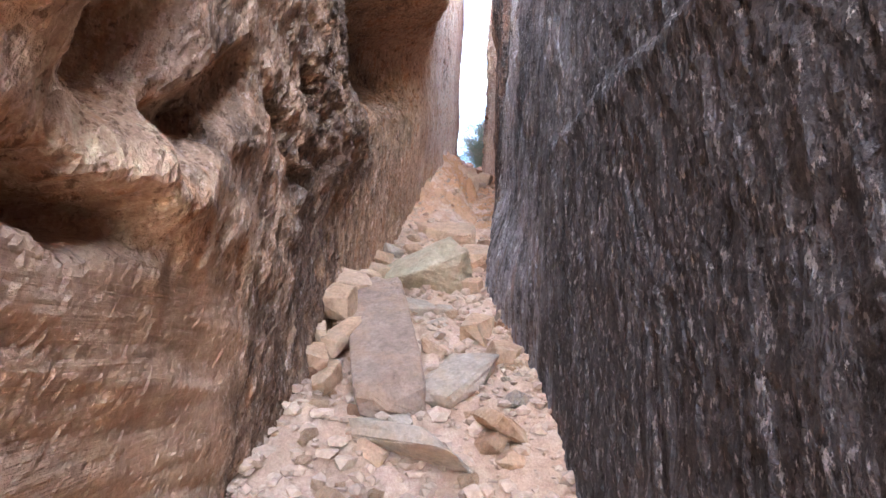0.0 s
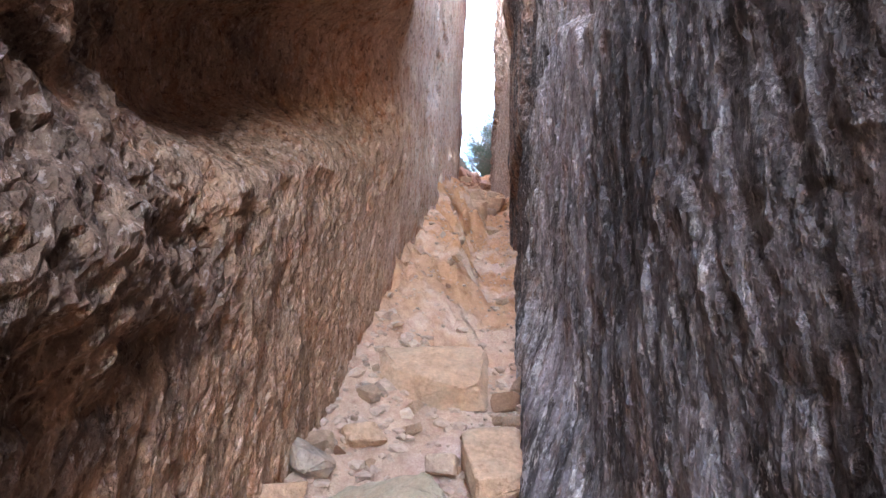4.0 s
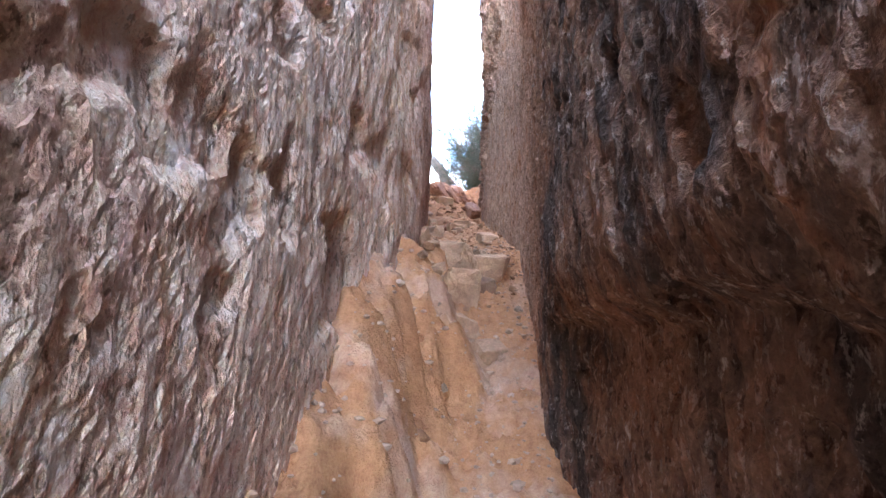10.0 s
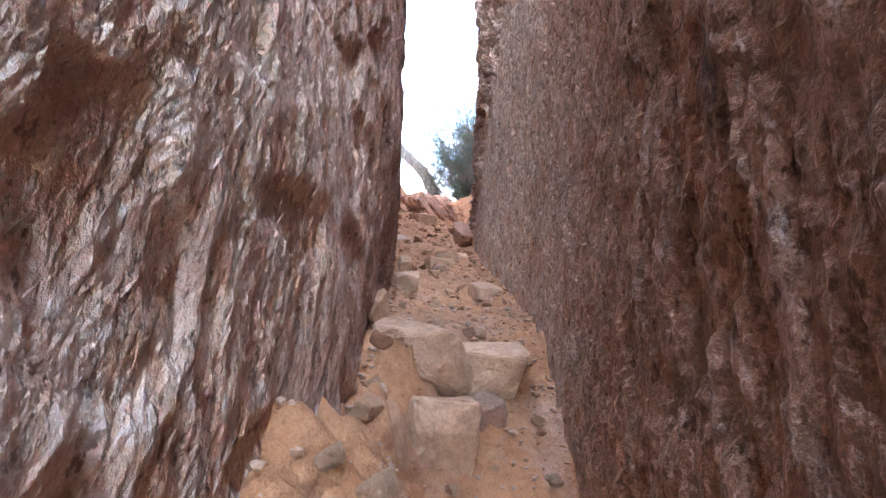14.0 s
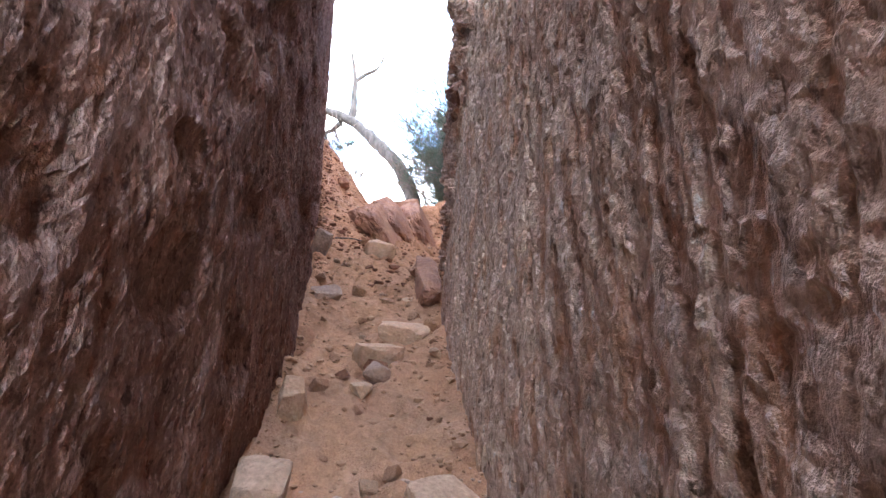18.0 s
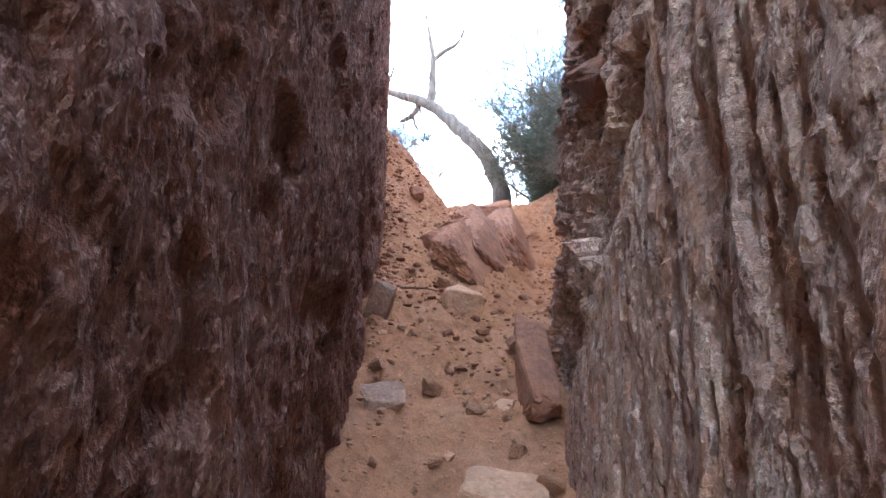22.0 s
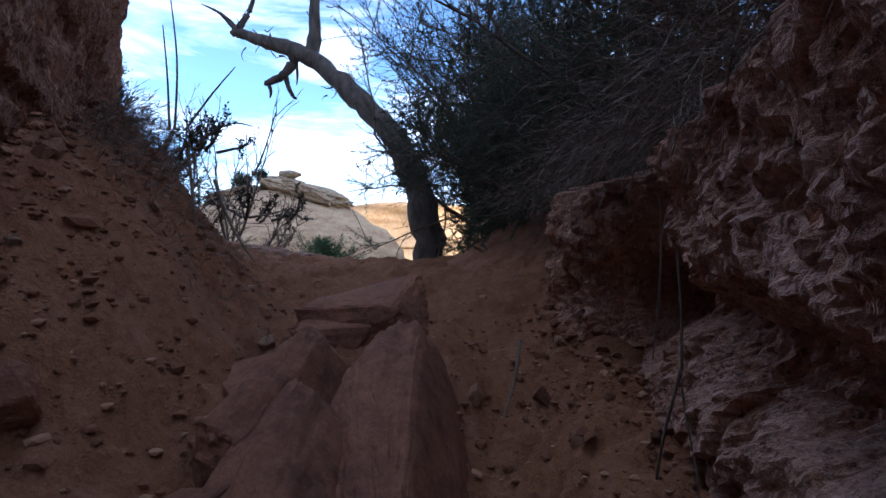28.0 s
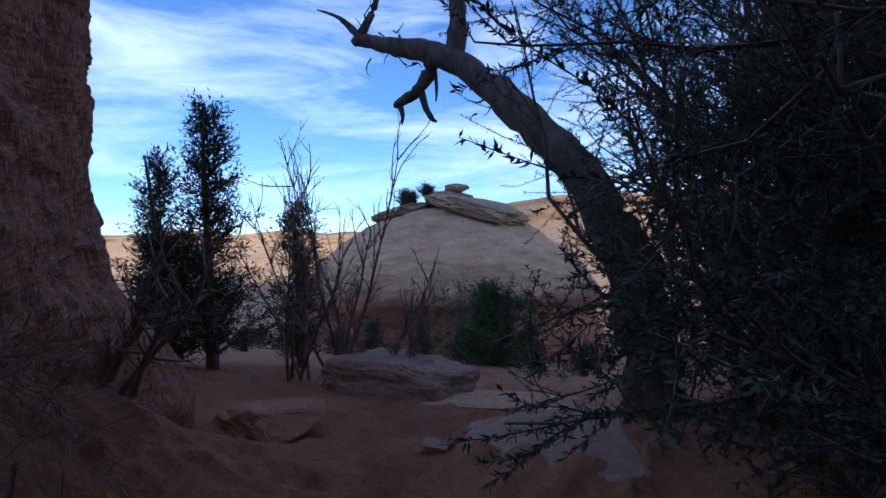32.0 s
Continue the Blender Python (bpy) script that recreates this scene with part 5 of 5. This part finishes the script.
def build_conifer(label, x, y, height, width, seed, z=None, mat=None, dense=1.0, name="juniper_tree"):
    rng = np.random.default_rng(seed)
    root = new(name)
    root.location = (x, y, float(floor_z(x, y)) - 0.05 if z is None else z)
    trunk, wood, leaves = Geo(), Geo(), Geo()
    trunk.tube(wander(rng, (0, 0, 0), (0, 0, 1), height * 0.97, 10, 0.02), [0.07, 0.012], 8)
    n = int(120 * dense)
    for k in range(n):
        u = (k + rng.random()) / n
        h = height * (0.06 + 0.92 * u)
        r = width * (1 - u) ** 0.75 * rng.uniform(0.45, 1.1) * (0.6 + 0.4 * math.sin(k * 0.9)) + 0.05
        a = rng.uniform(0, 6.283)
        way = np.array([math.cos(a), math.sin(a), rng.uniform(0.15, 0.9)])
        pts = wander(rng, (0, 0, h * 0.97), way, r * 1.25, 4, 0.12)
        wood.tube(pts, [0.012, 0.004], 3)
        m = int(10 + 26 * r)
        for _ in range(m):
            i = rng.integers(1, len(pts))
            p = pts[i] + rng.normal(size=3) * 0.035
            d = pts[i] - pts[i - 1]
            d = d / np.linalg.norm(d) + rng.normal(size=3) * 0.55 + np.array([0, 0, 0.35])
            q = wander(rng, p, d, rng.uniform(0.06, 0.15), 2, 0.1)
            bn = 7
            b = q[rng.integers(0, 3, bn)] + rng.normal(size=(bn, 3)) * 0.008
            e = rng.normal(size=(bn, 3)) * 0.5 + d
            leaves.blades(b, b + e / np.linalg.norm(e, axis=1)[:, None] * rng.uniform(0.03, 0.07, bn)[:, None], 0.006, rng)
    trunk.make("trunk", BARK, root)
    wood.make("crown_wood", BARK, root)
    leaves.make("foliage", mat or JUNIPER, root, False)
    return tagged(root, label, "tree")


def build_bare_shrub(label, x, y, height, seed, stems=6, spread=0.35):
    rng = np.random.default_rng(seed)
    root = new("bare_shrub")
    root.location = (x, y, float(floor_z(x, y)) - 0.03)
    for k in range(stems):
        g = Geo()
        a = rng.uniform(0, 6.283)
        way = np.array([math.cos(a) * spread, math.sin(a) * spread * 0.5, 1.0])
        main = wander(rng, (rng.normal() * 0.08, rng.normal() * 0.05, 0), way, height * rng.uniform(0.6, 1.0), 9, 0.07, 0.02)
        g.tube(main, [0.018, 0.004], 5)
        for i in range(2, len(main)):
            for _ in range(2):
                w = main[i] - main[i - 1]
                w = w / np.linalg.norm(w) + rng.normal(size=3) * 0.55 + np.array([0, 0, 0.2])
                side = wander(rng, main[i], w, height * rng.uniform(0.1, 0.28), 5, 0.12, 0.06)
                g.tube(side, [0.007, 0.002], 4)
                for j in (2, 4):
                    g.tube(wander(rng, side[j], (side[j] - side[j - 1]) * 20 + rng.normal(size=3) * 0.6, height * 0.07, 3, 0.1), [0.004, 0.0015], 3)
        g.make("stem", TWIG, root)
    return tagged(root, label, "shrub")


def dry_mass(name, label, n, where, fall, length, seed, mat, width=0.0035):
    """Tangled dry stems and grass hanging over a bank. where(rng, n) gives their roots."""
    rng = np.random.default_rng(seed)
    p = where(rng, n)
    g = Geo()
    d = np.asarray(fall)[None] + rng.normal(size=(n, 3)) * 0.55
    d /= np.linalg.norm(d, axis=1)[:, None]
    for step in range(3):
        q = p + d * (length * rng.uniform(0.5, 1.2, n) / 3)[:, None]
        g.blades(p, q + d * 0.01, width, rng)
        p, d = q, d + np.array([0, 0, -0.35]) + rng.normal(size=(n, 3)) * 0.18
        d /= np.linalg.norm(d, axis=1)[:, None]
    return tagged(g.make(name, mat, None, False), label, "dry brush", kind="stuff")


def shoot(name, label, pts, r0, r1, mat, category, sides=5):
    g = Geo()
    p = np.array(pts, float)
    s = np.linspace(0, len(p) - 1, (len(p) - 1) * 4 + 1)
    fine = np.stack([np.interp(s, np.arange(len(p)), p[:, k]) for k in range(3)], 1)
    for _ in range(3):
        fine[1:-1] = (fine[:-2] + 2 * fine[1:-1] + fine[2:]) / 4
    g.tube(fine, [r0, r1], sides)
    return tagged(g.make(name, mat), label, category)


build_dead_tree()
LEAF = (0.022, 0.0028, 84)
AIRY = (0.026, 0.0024, 84)
build_bush("juniper_bush", "tall feathery juniper behind the dead trunk", (2.35, 20.6, 8.0), 12, 2.8, AIRY, 516, (-1.6, 1.2), 11, 1.9)
build_bush("juniper_bush", "feathery juniper with long upright shoots", (2.5, 19.9, 8.3), 11, 2.5, AIRY, 517, (-1.9, 0.9), 11, 2.0)
build_bush("juniper_bush", "airy juniper with fine sprays beside the dead trunk", (2.2, 20.9, 8.1), 13, 3.2, AIRY, 521, (-1.0, 0.8), 11, 2.6)
build_bush("juniper_bush", "juniper with bare stems hanging over the broken wall", (2.75, 16.9, 8.75), 11, 1.45, LEAF, 522, (-2.3, -0.4), 10, 1.5)
build_bush("juniper_bush", "juniper with dark stems above the alcove", (2.9, 15.6, 9.0), 11, 1.6, LEAF, 523, (-2.2, -0.5), 10, 1.6)
build_bush("juniper_bush", "dense dark juniper crowding the path's edge", (2.15, 18.75, 8.05), 14, 1.15, LEAF, 506, (-3.1, 3.1), 10, 1.3)
build_bush("juniper_bush", "tall dense juniper with dark inner branches", (2.6, 18.15, 8.4), 12, 1.3, LEAF, 507, (-1.4, 2.6), 10, 1.5)
build_bush("juniper_bush", "dark close-grown juniper behind the path", (2.0, 20.0, 8.0), 14, 1.8, LEAF, 508, (-1.4, 3.1), 10, 1.6)
build_bush("juniper_bush", "dark close-grown juniper against the hillside", (2.9, 19.3, 8.4), 14, 2.0, LEAF, 509, (-2.2, 3.1), 10, 1.6)
build_bush("juniper_bush", "dense dark juniper bush overhanging the bank", (2.1, 19.3, 8.45), 11, 1.45, LEAF, 501, (-2.6, 1.0), 10)
build_bush("juniper_bush", "dense dark juniper growing on the bank", (2.7, 18.8, 8.8), 10, 1.9, LEAF, 502, (-2.9, 1.4), 10, 1.1)
build_bush("juniper_bush", "low juniper growth at the bank's edge", (2.15, 18.4, 8.2), 8, 0.85, LEAF, 503, (-2.8, 1.5), 9, 0.5)
build_bush("juniper_bush", "dark juniper thicket below the cliff", (3.6, 19.6, 8.6), 10, 2.1, LEAF, 504, (-3.1, 3.1), 9, 1.1)
build_bush("juniper_bush", "low thorny growth at the foot of the dead tree", (1.9, 20.4, 7.9), 9, 0.8, LEAF, 505, (-3.1, 3.1), 8, 0.6)
DENSE = (0.022, 0.003, 96)
build_bush("juniper_bush", "low dark juniper spilling onto the path", (2.15, 17.95, 8.15), 12, 0.5, DENSE, 518, (-3.1, 3.1), 10, 0.6)
build_bush("juniper_bush", "low dark juniper at the path's edge", (2.05, 19.4, 8.0), 12, 0.85, DENSE, 519, (-3.1, 3.1), 10, 0.6)
build_bush("juniper_bush", "dark juniper thicket beside the path", (2.3, 18.5, 8.2), 12, 1.1, DENSE, 520, (-3.1, 3.1), 10, 0.8)
build_conifer("tall narrow dark green juniper", -3.28, 21.3, 2.95, 0.72, 511, dense=1.5)
build_conifer("narrow dark green juniper beside a taller one", -4.28, 21.6, 2.6, 0.52, 512, dense=1.2)
build_conifer("young juniper behind bare shrubs", -2.95, 22.4, 2.1, 0.5, 513)
build_conifer("short broad juniper at the foot of taller ones", -3.75, 21.2, 1.5, 0.95, 514)
build_conifer("small bright green pine in front of the outcrop", -1.35, 25.6, 1.9, 1.6, 515, 6.5, PINE, 2.2, "pine_sapling")
build_bare_shrub("leafless grey shrub with upright whips", -1.95, 20.9, 2.25, 521, 5, 0.5)
build_bare_shrub("leafless grey shrub with forked twigs", -1.5, 20.9, 2.1, 522, 5, 0.6)
build_bare_shrub("low leafless shrub spreading sideways", -1.2, 21.2, 1.3, 523, 6, 0.8)
build_bare_shrub("leafless twiggy shrub below the cliff", -1.35, 18.6, 0.8, 524, 9, 0.9)
for k, (x, y, z, h) in enumerate(((-5.25, 31.2, 10.2, 0.55), (-4.6, 31.3, 10.55, 0.3), (-5.0, 31.0, 10.3, 0.3))):
    build_conifer("small shrub growing on top of the outcrop", x, y, h, 0.3, 530 + k, z, JUNIPER, 0.4, "shrub")
rng = np.random.default_rng(8)
for k in range(16):
    x = -9 + k * 1.15 + rng.normal() * 0.4
    y = 26.0 + rng.uniform(0, 2.5) if -6.5 < x < 4 else 24 + rng.uniform(0, 6)
    build_conifer("low grey-green desert shrub on sandy ground", x, y, rng.uniform(0.4, 0.9), 0.5, 540 + k, None, JUNIPER, 0.35, "shrub")


def right_edge(rng, n):
    y = rng.uniform(15.3, 17.9, n)
    x = np.interp(y, [14.8, 15.3, 16.0, 16.7, 17.3, 18.0, 18.6], [1.62, 1.8, 1.92, 1.95, 1.85, 1.75, 1.5]) + rng.exponential(0.25, n) * rng.choice([1, 1, -0.3], n)
    z = np.interp(y, [14.5, 17.3, 18.0, 18.6], [8.5, 8.35, 8.2, 8.05]) + rng.uniform(-0.05, 0.25, n)
    return np.stack([x, y, z], 1)


def left_edge(rng, n):
    y = rng.uniform(16.6, 18.3, n)
    x = left_x(y) + 0.05 + rng.exponential(0.22, n)
    return np.stack([x, y, floor_z(x, y) + 0.02], 1)


dry_mass("dry_brush", "tangled dry stems and needles hanging over the bank", 2000, right_edge, (-0.6, -0.35, 0.1), 0.5, 551, TWIG, 0.0015)
dry_mass("dry_brush", "dark dry litter and stems under the junipers", 1400, right_edge, (-0.2, 0.1, 0.4), 0.4, 552, BARK, 0.0016)
dry_mass("dry_brush", "dry grass and stems along the earth bank", 1500, left_edge, (0.5, -0.3, 0.5), 0.3, 553, TWIG, 0.002)
build_bush("herb_tuft", "small dark leafy herbs on the earth bank", (-0.35, 17.3, 8.55), 7, 0.24, (0.02, 0.004, 8), 554, (-1.0, 2.5), 5, 0.9)
build_bush("herb_tuft", "small dark leafy herbs at the bank's brow", (0.0, 17.5, 8.2), 7, 0.2, (0.02, 0.004, 8), 555, (-1.0, 2.5), 5, 0.9)
STALKS = [[(-0.45, 17.4, 8.7), (-0.46, 17.4, 9.0), (-0.49, 17.4, 9.3)], [(-0.42, 17.4, 8.7), (-0.4, 17.4, 9.1), (-0.46, 17.4, 9.55)], [(-0.36, 17.4, 8.7), (-0.2, 17.4, 8.92), (-0.08, 17.4, 9.06)],
          [(-0.25, 17.4, 8.66), (-0.1, 17.4, 8.75), (0.02, 17.4, 8.72)], [(-0.02, 17.4, 8.35), (0.08, 17.4, 8.55), (0.15, 17.4, 8.8)], [(0.0, 17.4, 8.2), (0.12, 17.4, 8.22), (0.28, 17.4, 8.26)]]
for pts in STALKS:
    shoot("dry_stalk", "thin dry stalk sticking out of the bank", pts, 0.008, 0.003, TWIG, "twig")
for pts in ([(-0.3, 17.3, 8.6), (-0.22, 17.2, 8.3), (-0.17, 17.15, 7.95)], [(-0.15, 17.3, 8.4), (-0.05, 17.25, 8.15), (0.1, 17.2, 7.95)]):
    shoot("root", "pale bare root hanging down the earth bank", pts, 0.012, 0.005, STRAW, "root")
for pts in ([(1.8, 16.3, 8.15), (1.78, 16.2, 7.8), (1.72, 16.1, 7.52), (1.7, 15.95, 7.32), (1.64, 15.85, 7.18)], [(1.75, 16.15, 7.6), (1.66, 16.12, 7.35), (1.62, 16.1, 7.1), (1.58, 16.1, 6.95)], [(1.85, 16.5, 8.2), (1.8, 16.4, 7.9), (1.72, 16.3, 7.6)]):
    shoot("root", "dark dead root trailing down the broken rock", [(x + 0.1, y, z) for x, y, z in pts], 0.006, 0.002, BARK, "root", 6)
shoot("stick", "thin pale stick lying on the red dirt", [(1.4, 16.6, 7.62), (1.36, 16.5, 7.48), (1.3, 16.4, 7.36)], 0.008, 0.004, STRAW, "stick")
shoot("stick", "short dark stick stuck in loose earth", [(0.15, 14.05, 6.62), (0.32, 14.05, 6.62), (0.4, 14.05, 6.6)], 0.008, 0.004, BARK, "stick")
shoot("stick", "long pale dead stick lying by the brush", [(-1.6, 18.9, 8.25), (-1.1, 18.75, 8.12), (-0.55, 18.6, 8.0)], 0.012, 0.004, STRAW, "stick")
